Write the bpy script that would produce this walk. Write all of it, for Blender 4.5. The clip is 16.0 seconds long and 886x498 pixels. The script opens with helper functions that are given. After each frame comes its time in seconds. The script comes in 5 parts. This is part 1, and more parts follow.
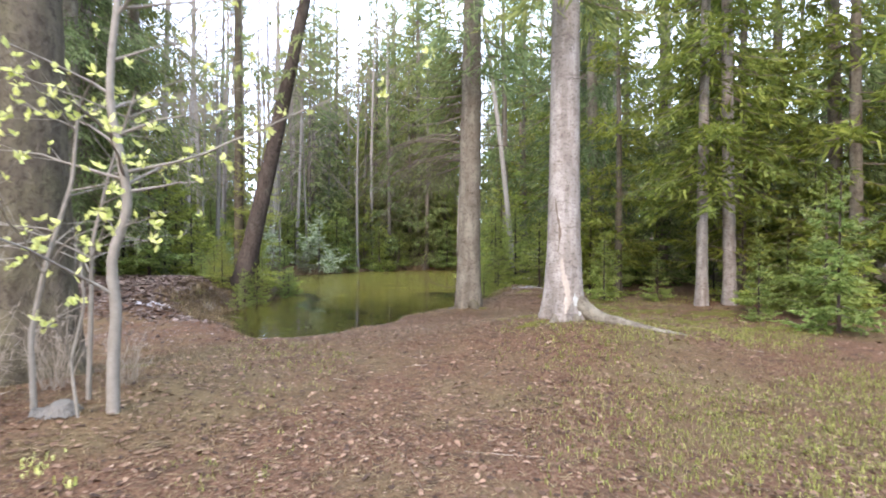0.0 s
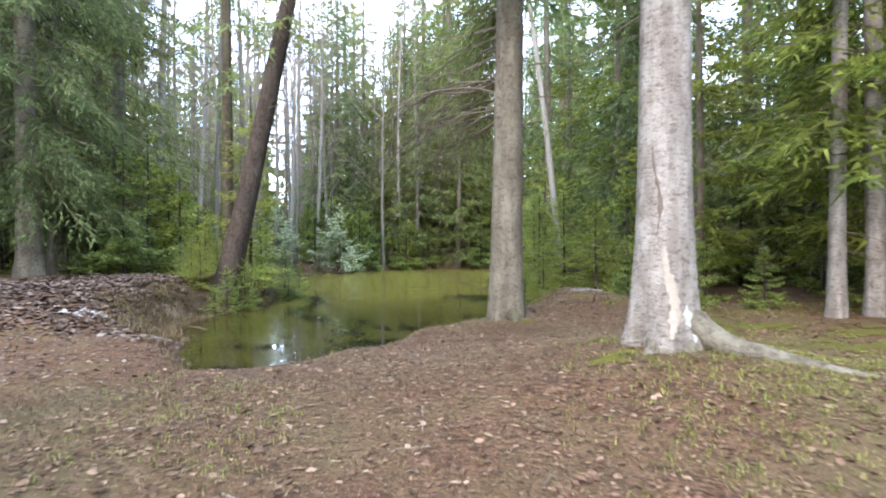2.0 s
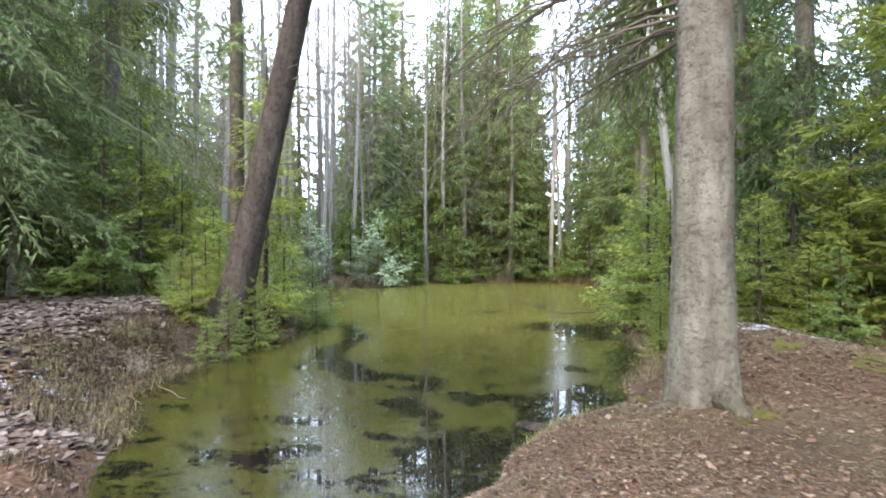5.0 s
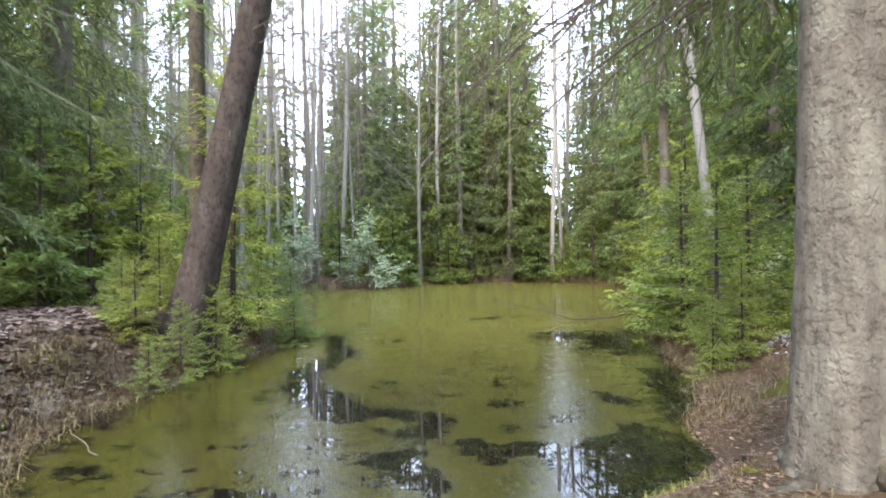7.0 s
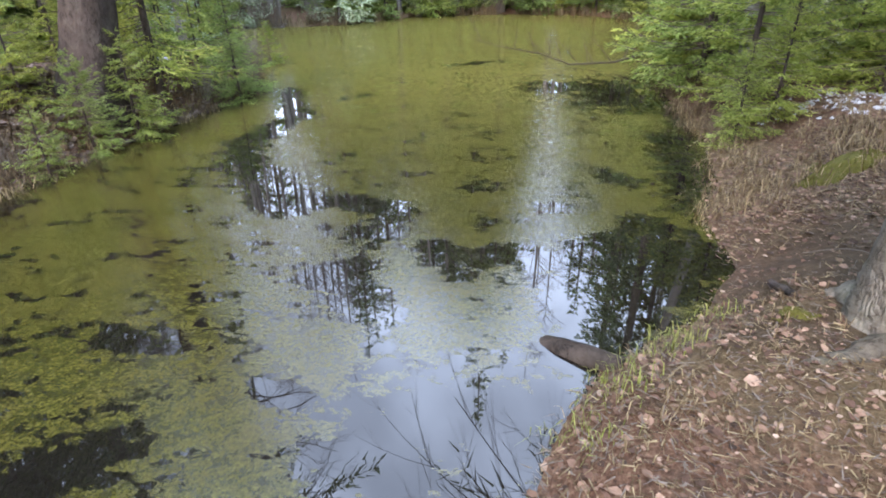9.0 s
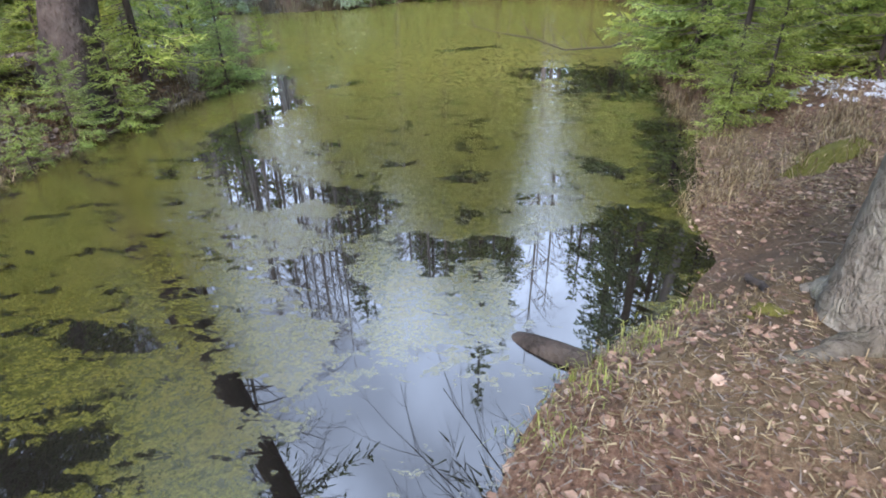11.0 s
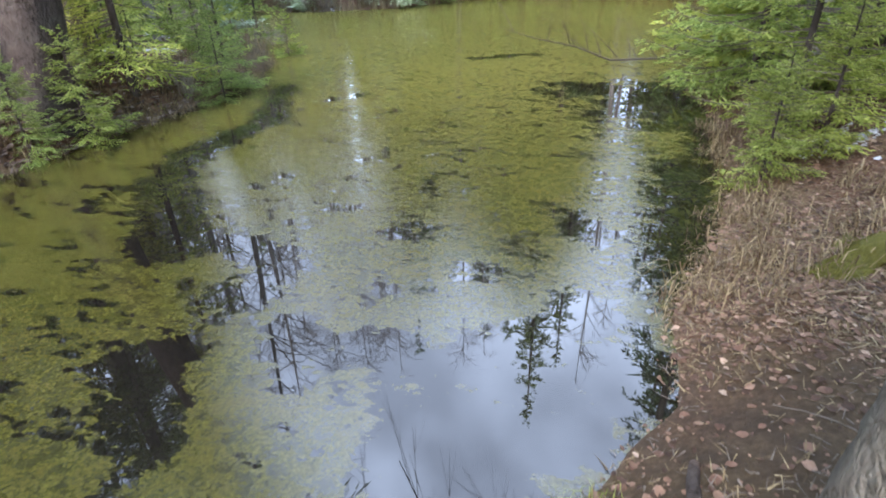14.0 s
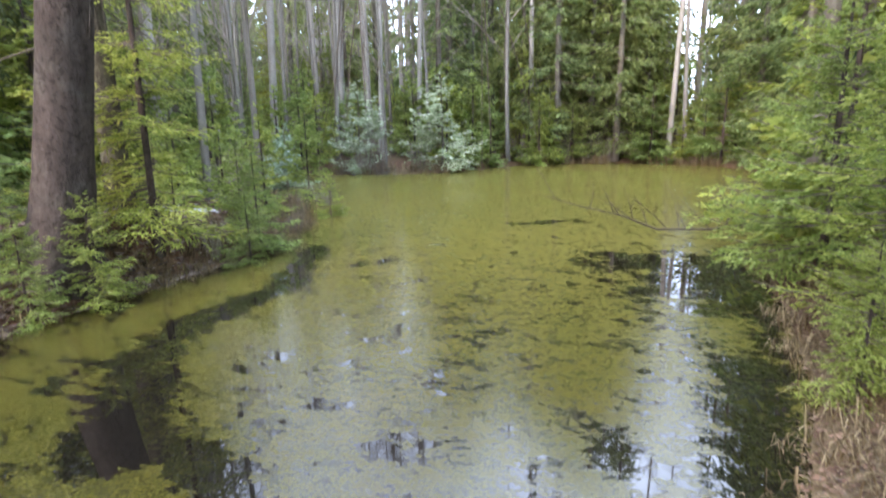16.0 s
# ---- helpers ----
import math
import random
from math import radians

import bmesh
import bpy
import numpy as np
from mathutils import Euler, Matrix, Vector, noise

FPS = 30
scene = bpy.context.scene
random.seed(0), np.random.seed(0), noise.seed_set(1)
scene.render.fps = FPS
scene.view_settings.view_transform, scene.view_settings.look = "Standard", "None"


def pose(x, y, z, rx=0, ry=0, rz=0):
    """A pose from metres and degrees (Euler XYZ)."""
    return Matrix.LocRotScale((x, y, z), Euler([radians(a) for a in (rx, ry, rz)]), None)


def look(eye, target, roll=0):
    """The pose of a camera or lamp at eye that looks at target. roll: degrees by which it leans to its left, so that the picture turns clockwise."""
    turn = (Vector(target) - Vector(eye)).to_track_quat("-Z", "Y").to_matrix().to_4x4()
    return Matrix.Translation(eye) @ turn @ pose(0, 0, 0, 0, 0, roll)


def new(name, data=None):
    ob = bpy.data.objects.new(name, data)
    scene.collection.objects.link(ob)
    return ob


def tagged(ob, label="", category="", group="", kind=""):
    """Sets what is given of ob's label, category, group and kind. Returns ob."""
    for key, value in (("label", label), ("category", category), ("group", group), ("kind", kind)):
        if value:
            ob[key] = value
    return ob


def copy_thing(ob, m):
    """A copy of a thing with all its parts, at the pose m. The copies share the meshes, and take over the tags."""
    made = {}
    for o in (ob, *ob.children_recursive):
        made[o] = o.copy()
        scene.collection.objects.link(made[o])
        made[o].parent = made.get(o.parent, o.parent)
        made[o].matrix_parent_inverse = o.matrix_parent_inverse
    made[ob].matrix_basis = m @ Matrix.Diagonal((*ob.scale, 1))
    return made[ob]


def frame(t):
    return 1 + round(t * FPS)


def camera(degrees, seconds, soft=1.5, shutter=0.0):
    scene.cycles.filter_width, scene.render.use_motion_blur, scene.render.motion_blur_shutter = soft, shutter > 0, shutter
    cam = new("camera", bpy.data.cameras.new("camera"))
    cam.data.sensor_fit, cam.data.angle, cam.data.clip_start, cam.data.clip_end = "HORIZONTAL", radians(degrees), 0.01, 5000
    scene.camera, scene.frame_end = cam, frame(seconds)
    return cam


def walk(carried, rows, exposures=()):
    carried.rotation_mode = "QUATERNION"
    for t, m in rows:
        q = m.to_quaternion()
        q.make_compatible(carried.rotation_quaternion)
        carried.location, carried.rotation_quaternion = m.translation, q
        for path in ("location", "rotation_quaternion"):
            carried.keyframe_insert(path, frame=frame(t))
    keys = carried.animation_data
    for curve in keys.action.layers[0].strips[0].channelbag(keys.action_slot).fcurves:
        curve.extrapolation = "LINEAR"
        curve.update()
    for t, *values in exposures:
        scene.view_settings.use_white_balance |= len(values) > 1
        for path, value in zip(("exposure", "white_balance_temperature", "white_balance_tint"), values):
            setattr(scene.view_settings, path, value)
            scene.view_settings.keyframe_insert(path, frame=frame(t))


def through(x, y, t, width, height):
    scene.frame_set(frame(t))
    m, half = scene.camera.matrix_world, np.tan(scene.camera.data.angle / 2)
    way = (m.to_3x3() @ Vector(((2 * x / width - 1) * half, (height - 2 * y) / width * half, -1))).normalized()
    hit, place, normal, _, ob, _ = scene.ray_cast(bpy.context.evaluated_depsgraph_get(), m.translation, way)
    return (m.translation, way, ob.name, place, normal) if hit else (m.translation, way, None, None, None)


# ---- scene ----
cam = camera(77.8, 16.0, 1.9, 0.4)
EXPOSURE = 1.27
METRES, EYE, TILT, LEAN, TURN = 12.0, 1.60, -0.45, 0.0, 0.0
ROWS = [
    (0.0, 0.0, 0.0, 0.0, 0.0, 0.0, -0.0),
    (0.5, 0.0097, 0.063, -0.006, 0.19, -0.02, 0.12),
    (1.0, 0.0153, 0.1189, -0.0032, 0.37, -0.02, 0.15),
    (1.5, 0.0143, 0.1865, -0.0086, 1.57, -0.05, 0.16),
    (2.0, 0.0096, 0.2553, -0.0123, 3.7, -0.1, 0.12),
    (2.5, -0.0007, 0.3222, -0.0079, 4.67, -0.04, 0.12),
    (3.0, -0.0168, 0.3766, -0.0047, 6.19, 0.14, 0.04),
    (3.5, -0.0325, 0.4297, -0.0037, 6.93, 0.29, 0.14),
    (4.0, -0.052, 0.4735, -0.0018, 7.16, 0.46, 0.11),
    (6.5, -0.1047, 0.6468, -0.0047, 6.86, 0.93, 0.48),
    (7.0, -0.107, 0.674, -0.0007, 6.41, 0.6, 0.56),
    (7.5, -0.1044, 0.7017, -0.0004, 5.82, -3.45, 0.68),
    (8.0, -0.1022, 0.7265, -0.0009, 5.62, -10.53, 0.68),
    (8.5, -0.1017, 0.752, 0.0016, 5.25, -18.49, 0.74),
    (9.0, -0.1008, 0.7752, 0.0033, 5.15, -26.24, 0.8),
    (11.5, -0.0813, 0.7809, 0.0052, 5.23, -27.72, 1.28),
    (12.0, -0.0675, 0.7841, 0.0032, 5.72, -27.74, 1.41),
    (12.5, -0.0447, 0.8046, 0.0018, 7.14, -28.02, 1.66),
    (13.0, -0.0356, 0.8256, 0.0033, 10.25, -28.04, 1.48),
    (13.5, -0.0309, 0.8491, 0.0078, 12.43, -28.19, 1.34),
    (14.0, -0.0231, 0.8711, 0.0091, 13.45, -28.0, 1.38),
    (14.5, -0.0172, 0.8897, 0.0103, 16.05, -27.65, 1.41),
    (15.0, -0.0163, 0.9094, 0.0087, 17.73, -24.85, 1.3),
    (15.5, -0.015, 0.9263, 0.0092, 18.38, -19.39, 1.28),
    (16.0, -0.0149, 0.934, 0.0118, 19.27, -12.36, 1.13),
]
walk(cam, [(t, pose(0, 0, EYE, TILT, LEAN, TURN) @ pose(METRES * x, METRES * y, METRES * z, 90 + pitch, roll, yaw)) for t, x, y, z, yaw, pitch, roll in ROWS], [(0, EXPOSURE - 0.28, 8600, 27), (3, EXPOSURE - 0.1, 8000, 18), (7, EXPOSURE - 0.04, 8300, 22), (9, EXPOSURE - 0.03, 7900, 26), (13, EXPOSURE - 0.03, 7600, 24), (16, EXPOSURE + 0.13, 8200, 26)])

# ---- world, sun ----
world = bpy.data.worlds.new("sky")
scene.world = world
world.use_nodes = True
wn = world.node_tree
sky = wn.nodes.new("ShaderNodeTexSky")
sky.sky_type = "NISHITA"
sky.sun_disc = False
sky.sun_elevation = radians(36)
sky.sun_rotation = radians(200)
sky.air_density, sky.dust_density = 1.0, 1.2
haze = wn.nodes.new("ShaderNodeMixRGB")
clouds = wn.nodes.new("ShaderNodeTexNoise")
clouds.inputs["Scale"].default_value = 2.6
clouds.inputs["Detail"].default_value = 5.0
sky_way = wn.nodes.new("ShaderNodeTexCoord")
wn.links.new(sky_way.outputs["Generated"], clouds.inputs["Vector"])
broken = wn.nodes.new("ShaderNodeMapRange")
broken.inputs[1].default_value, broken.inputs[2].default_value = 0.42, 0.62
broken.inputs[3].default_value, broken.inputs[4].default_value = 0.40, 0.80
wn.links.new(clouds.outputs["Fac"], broken.inputs[0])
wn.links.new(broken.outputs[0], haze.inputs[0])
haze.inputs[2].default_value = (20.5, 31.5, 47.0, 1)
wn.links.new(sky.outputs[0], haze.inputs[1])
background = wn.nodes["Background"]
background.inputs[1].default_value = 0.15
wn.links.new(haze.outputs[0], background.inputs[0])

sun = new("sun", bpy.data.lights.new("sun", "SUN"))
sun.data.energy = 2.3
sun.data.angle = radians(25)
sun.data.color = (1.0, 0.96, 0.9)
sun.matrix_world = look((-6, -17, 13), (0, 0, 0))


# ---- materials ----
def material(name):
    m = bpy.data.materials.new(name)
    m.use_nodes = True
    nt = m.node_tree
    return m, nt, nt.nodes["Principled BSDF"]


def node(nt, kind, **values):
    n = nt.nodes.new(kind)
    for key, value in values.items():
        n.inputs[key.replace("_", " ")].default_value = value
    return n


def ramp(nt, source, stops):
    r = nt.nodes.new("ShaderNodeValToRGB")
    while len(r.color_ramp.elements) < len(stops):
        r.color_ramp.elements.new(0.5)
    for e, (p, c) in zip(r.color_ramp.elements, stops):
        e.position = p
        e.color = (*c, 1) if len(c) == 3 else c
    nt.links.new(source, r.inputs[0])
    return r.outputs[0]


def grey(v):
    return (v, v, v)


def noise_of(nt, scale, detail=4.0, rough=0.55, stretch=(1, 1, 1), distort=0.0, coords="Object"):
    tc = nt.nodes.new("ShaderNodeTexCoord")
    mp = nt.nodes.new("ShaderNodeMapping")
    mp.inputs["Scale"].default_value = stretch
    nt.links.new(tc.outputs[coords], mp.inputs[0])
    n = node(nt, "ShaderNodeTexNoise", Scale=scale, Detail=detail, Roughness=rough, Distortion=distort)
    nt.links.new(mp.outputs[0], n.inputs["Vector"])
    return n.outputs["Fac"]


def mix(nt, fac, a, b, blend="MIX"):
    m = nt.nodes.new("ShaderNodeMixRGB")
    m.blend_type = blend
    for socket, v in zip(m.inputs, (fac, a, b)):
        if isinstance(v, (int, float)):
            socket.default_value = v
        elif isinstance(v, tuple):
            socket.default_value = (*v, 1)
        else:
            nt.links.new(v, socket)
    return m.outputs[0]


def bump(nt, bsdf, height, strength, distance):
    b = node(nt, "ShaderNodeBump", Strength=strength, Distance=distance)
    nt.links.new(height, b.inputs["Height"])
    nt.links.new(b.outputs[0], bsdf.inputs["Normal"])


def bark(name, dark, light, lichen, plates=36.0, depth=0.02, lichen_amount=0.55, lie=0.7):
    m, nt, bsdf = material(name)
    tc = nt.nodes.new("ShaderNodeTexCoord")
    mp = nt.nodes.new("ShaderNodeMapping")
    mp.inputs["Scale"].default_value = (1, 1, 0.6)
    nt.links.new(tc.outputs["Object"], mp.inputs[0])
    warp = node(nt, "ShaderNodeTexNoise", Scale=9.0, Detail=5.0)
    nt.links.new(mp.outputs[0], warp.inputs["Vector"])
    moved = mix(nt, 0.12, mp.outputs[0], warp.outputs["Color"])
    cells = node(nt, "ShaderNodeTexVoronoi", Scale=plates)
    nt.links.new(moved, cells.inputs["Vector"])
    plate = ramp(nt, cells.outputs["Distance"], [(0.15, grey(1.0)), (0.75, grey(0.0))])
    flakes = noise_of(nt, 16, 7, 0.68, (1, 1, lie), 0.3)
    grain = noise_of(nt, 120, 5, 0.7)
    patch = noise_of(nt, 3.2, 6, 0.62)
    streak = noise_of(nt, 5, 5, 0.6, (1.6, 1.6, 0.25))
    c = mix(nt, ramp(nt, flakes, [(0.34, grey(0.0)), (0.66, grey(1))]), dark, light)
    c = mix(nt, 0.22, c, mix(nt, cells.outputs["Color"], dark, light))
    c = mix(nt, ramp(nt, patch, [(lichen_amount - 0.12, grey(0)), (lichen_amount + 0.12, grey(0.7))]), c, lichen)
    c = mix(nt, ramp(nt, streak, [(0.42, grey(0.5)), (0.60, grey(0.0))]), c, tuple(0.75 * a for a in dark))
    c = mix(nt, ramp(nt, grain, [(0.3, grey(0.25)), (0.6, grey(0.0))]), c, dark)
    crack = ramp(nt, flakes, [(0.36, grey(0.0)), (0.40, grey(0.75)), (0.43, grey(0.0))])
    c = mix(nt, crack, c, tuple(0.4 * a for a in dark))
    nt.links.new(c, bsdf.inputs["Base Color"])
    bsdf.inputs["Roughness"].default_value = 0.92
    bsdf.inputs["Specular IOR Level"].default_value = 0.12
    bump(nt, bsdf, mix(nt, 0.7, plate, flakes), 0.9, depth)
    return m


def foliage(name, low, high, tip, through=0.5):
    m, nt, bsdf = material(name)
    geo = nt.nodes.new("ShaderNodeNewGeometry")
    info = nt.nodes.new("ShaderNodeObjectInfo")
    a = ramp(nt, geo.outputs["Random Per Island"], [(0.0, low), (0.6, high), (1.0, tip)])
    patch = noise_of(nt, 0.9, 3, 0.5)
    shade = ramp(nt, patch, [(0.3, grey(0.75)), (0.7, grey(1.35))])
    c = mix(nt, 1.0, a, shade, "MULTIPLY")
    tree = ramp(nt, info.outputs["Random"], [(0.0, (0.8, 0.9, 0.95)), (1.0, (1.25, 1.1, 0.85))])
    c = mix(nt, 1.0, c, tree, "MULTIPLY")
    nt.links.new(c, bsdf.inputs["Base Color"])
    bsdf.inputs["Roughness"].default_value = 0.6
    bsdf.inputs["Specular IOR Level"].default_value = 0.2
    tr = nt.nodes.new("ShaderNodeBsdfTranslucent")
    nt.links.new(c, tr.inputs[0])
    ms = nt.nodes.new("ShaderNodeMixShader")
    ms.inputs[0].default_value = through
    nt.links.new(bsdf.outputs[0], ms.inputs[1])
    nt.links.new(tr.outputs[0], ms.inputs[2])
    nt.links.new(ms.outputs[0], nt.nodes["Material Output"].inputs[0])
    return m


def island_colours(name, stops, rough=0.8, through=0.0):
    m, nt, bsdf = material(name)
    geo = nt.nodes.new("ShaderNodeNewGeometry")
    c = ramp(nt, geo.outputs["Random Per Island"], stops)
    c = mix(nt, 1.0, c, ramp(nt, noise_of(nt, 40, 3), [(0.3, grey(0.75)), (0.7, grey(1.2))]), "MULTIPLY")
    nt.links.new(c, bsdf.inputs["Base Color"])
    bsdf.inputs["Roughness"].default_value = rough
    bsdf.inputs["Specular IOR Level"].default_value = 0.18
    if through:
        tr = nt.nodes.new("ShaderNodeBsdfTranslucent")
        nt.links.new(c, tr.inputs[0])
        ms = nt.nodes.new("ShaderNodeMixShader")
        ms.inputs[0].default_value = through
        nt.links.new(bsdf.outputs[0], ms.inputs[1])
        nt.links.new(tr.outputs[0], ms.inputs[2])
        nt.links.new(ms.outputs[0], nt.nodes["Material Output"].inputs[0])
    return m


def plain(name, a, b, scale=8.0, rough=0.85, relief=0.0):
    m, nt, bsdf = material(name)
    f = noise_of(nt, scale, 6, 0.65)
    nt.links.new(mix(nt, f, a, b), bsdf.inputs["Base Color"])
    bsdf.inputs["Roughness"].default_value = rough
    bsdf.inputs["Specular IOR Level"].default_value = 0.18
    if relief:
        bump(nt, bsdf, noise_of(nt, scale * 4, 5, 0.7), 0.7, relief)
    return m


SPRUCE_BARK = bark("spruce_bark", (0.085, 0.072, 0.058), (0.195, 0.170, 0.138), (0.225, 0.215, 0.175), 58, 0.024, 0.52, 1.3)
PALE_BARK = bark("pale_spruce_bark", (0.13, 0.11, 0.098), (0.30, 0.275, 0.25), (0.37, 0.36, 0.345), 52, 0.024, 0.52, 2.2)
DARK_BARK = bark("dark_spruce_bark", (0.036, 0.028, 0.024), (0.094, 0.072, 0.062), (0.105, 0.098, 0.082), 44, 0.02, 0.62)
MOSSY_BARK = bark("mossy_spruce_bark", (0.050, 0.042, 0.032), (0.125, 0.108, 0.084), (0.120, 0.115, 0.070), 48, 0.024, 0.55)
POLE_BARK = plain("thin_tree_bark", (0.10, 0.09, 0.078), (0.22, 0.205, 0.18), 14)
LOG_BARK = bark("wet_log_bark", (0.022, 0.017, 0.014), (0.060, 0.046, 0.038), (0.075, 0.062, 0.050), 44, 0.02, 0.6)
WET_WOOD = plain("wet_wood", (0.02, 0.016, 0.013), (0.06, 0.048, 0.038), 30, 0.5)
TWIG = plain("twig_wood", (0.07, 0.055, 0.045), (0.17, 0.14, 0.115), 30)
GREY_TWIG = plain("grey_twig", (0.17, 0.14, 0.115), (0.32, 0.28, 0.24), 30)
BARE_WOOD = plain("bare_wood", (0.19, 0.16, 0.135), (0.38, 0.34, 0.30), 26, 0.7, 0.004)
NEEDLES = foliage("spruce_needles", (0.085, 0.122, 0.048), (0.20, 0.265, 0.105), (0.34, 0.40, 0.18), 0.6)
DARK_NEEDLES = foliage("dark_spruce_needles", (0.055, 0.080, 0.034), (0.115, 0.158, 0.064), (0.20, 0.245, 0.110))
YOUNG_NEEDLES = foliage("young_spruce_needles", (0.11, 0.16, 0.045), (0.23, 0.31, 0.092), (0.39, 0.46, 0.165), 0.6)
PALE_NEEDLES = foliage("pale_frosted_needles", (0.18, 0.26, 0.14), (0.42, 0.50, 0.36), (0.70, 0.74, 0.65))
YELLOW_NEEDLES = foliage("yellowish_needles", (0.08, 0.11, 0.022), (0.165, 0.205, 0.042), (0.28, 0.315, 0.08))
SNOW = plain("old_snow", (0.24, 0.24, 0.25), (0.55, 0.56, 0.60), 60, 0.6, 0.01)
MOSS = plain("moss", (0.028, 0.028, 0.008), (0.135, 0.125, 0.026), 34, 0.95, 0.015)
LEAVES = island_colours("fallen_leaves", [(0.0, (0.034, 0.020, 0.014)), (0.4, (0.092, 0.050, 0.034)), (0.75, (0.155, 0.092, 0.063)), (0.95, (0.24, 0.15, 0.105)), (1.0, (0.30, 0.215, 0.16))], 0.7)
GREY_LEAVES = island_colours("dull_fallen_leaves", [(0.0, (0.036, 0.025, 0.021)), (0.4, (0.084, 0.056, 0.046)), (0.75, (0.145, 0.104, 0.088)), (1.0, (0.25, 0.20, 0.178))], 0.65)
STRAW = island_colours("dry_grass", [(0.0, (0.065, 0.045, 0.024)), (0.5, (0.14, 0.10, 0.055)), (1.0, (0.28, 0.22, 0.13))], 0.75, 0.2)
BROWN_GRASS = island_colours("withered_grass", [(0.0, (0.028, 0.02, 0.012)), (0.6, (0.075, 0.05, 0.03)), (1.0, (0.17, 0.125, 0.075))], 0.8, 0.1)
GRASS = island_colours("green_grass", [(0.0, (0.10, 0.12, 0.03)), (0.6, (0.20, 0.22, 0.06)), (1.0, (0.30, 0.31, 0.11))], 0.6, 0.3)
BUDS = island_colours("young_leaves", [(0.0, (0.40, 0.46, 0.13)), (1.0, (0.62, 0.66, 0.28))], 0.5, 0.4)


def birch_bark():
    m, nt, bsdf = material("birch_bark")
    band = noise_of(nt, 7, 4, 0.6, (1.6, 1.6, 9))
    blotch = noise_of(nt, 2.6, 4, 0.6, (1, 1, 0.8))
    c = mix(nt, ramp(nt, band, [(0.58, grey(0)), (0.66, grey(0.85))]), (0.27, 0.25, 0.225), (0.06, 0.052, 0.045))
    c = mix(nt, ramp(nt, blotch, [(0.5, grey(0)), (0.72, grey(0.75))]), c, (0.20, 0.18, 0.15))
    nt.links.new(c, bsdf.inputs["Base Color"])
    bsdf.inputs["Roughness"].default_value = 0.7
    bump(nt, bsdf, band, 0.4, 0.01)
    return m


def forest_floor():
    m, nt, bsdf = material("forest_floor")
    fine = noise_of(nt, 34, 8, 0.75)
    mid = noise_of(nt, 5.5, 6, 0.65)
    wide = noise_of(nt, 0.55, 4, 0.6)
    c = ramp(nt, fine, [(0.30, (0.026, 0.015, 0.010)), (0.47, (0.100, 0.053, 0.034)), (0.6, (0.172, 0.098, 0.064)), (0.72, (0.27, 0.175, 0.120))])
    c = mix(nt, ramp(nt, mid, [(0.51, grey(0)), (0.64, grey(0.75))]), c, (0.055, 0.036, 0.026))
    straw = mix(nt, fine, (0.075, 0.058, 0.028), (0.18, 0.15, 0.08))
    c = mix(nt, ramp(nt, wide, [(0.46, grey(0)), (0.62, grey(0.6))]), c, straw)
    # bare soil by the water; shade below the spruce's crown is painted in too
    trodden_shade = nt.nodes.new("ShaderNodeAttribute")
    trodden_shade.attribute_name = "worn_shade"
    bare = mix(nt, 1.0, trodden_shade.outputs["Fac"], ramp(nt, mid, [(0.3, grey(0.55)), (0.6, grey(1.0))]), "MULTIPLY")
    c = mix(nt, bare, c, mix(nt, fine, (0.020, 0.014, 0.010), (0.085, 0.060, 0.042)))
    nt.links.new(c, bsdf.inputs["Base Color"])
    bsdf.inputs["Roughness"].default_value = 0.95
    bsdf.inputs["Specular IOR Level"].default_value = 0.1
    bump(nt, bsdf, mix(nt, 0.5, fine, mid), 0.9, 0.05)
    return m


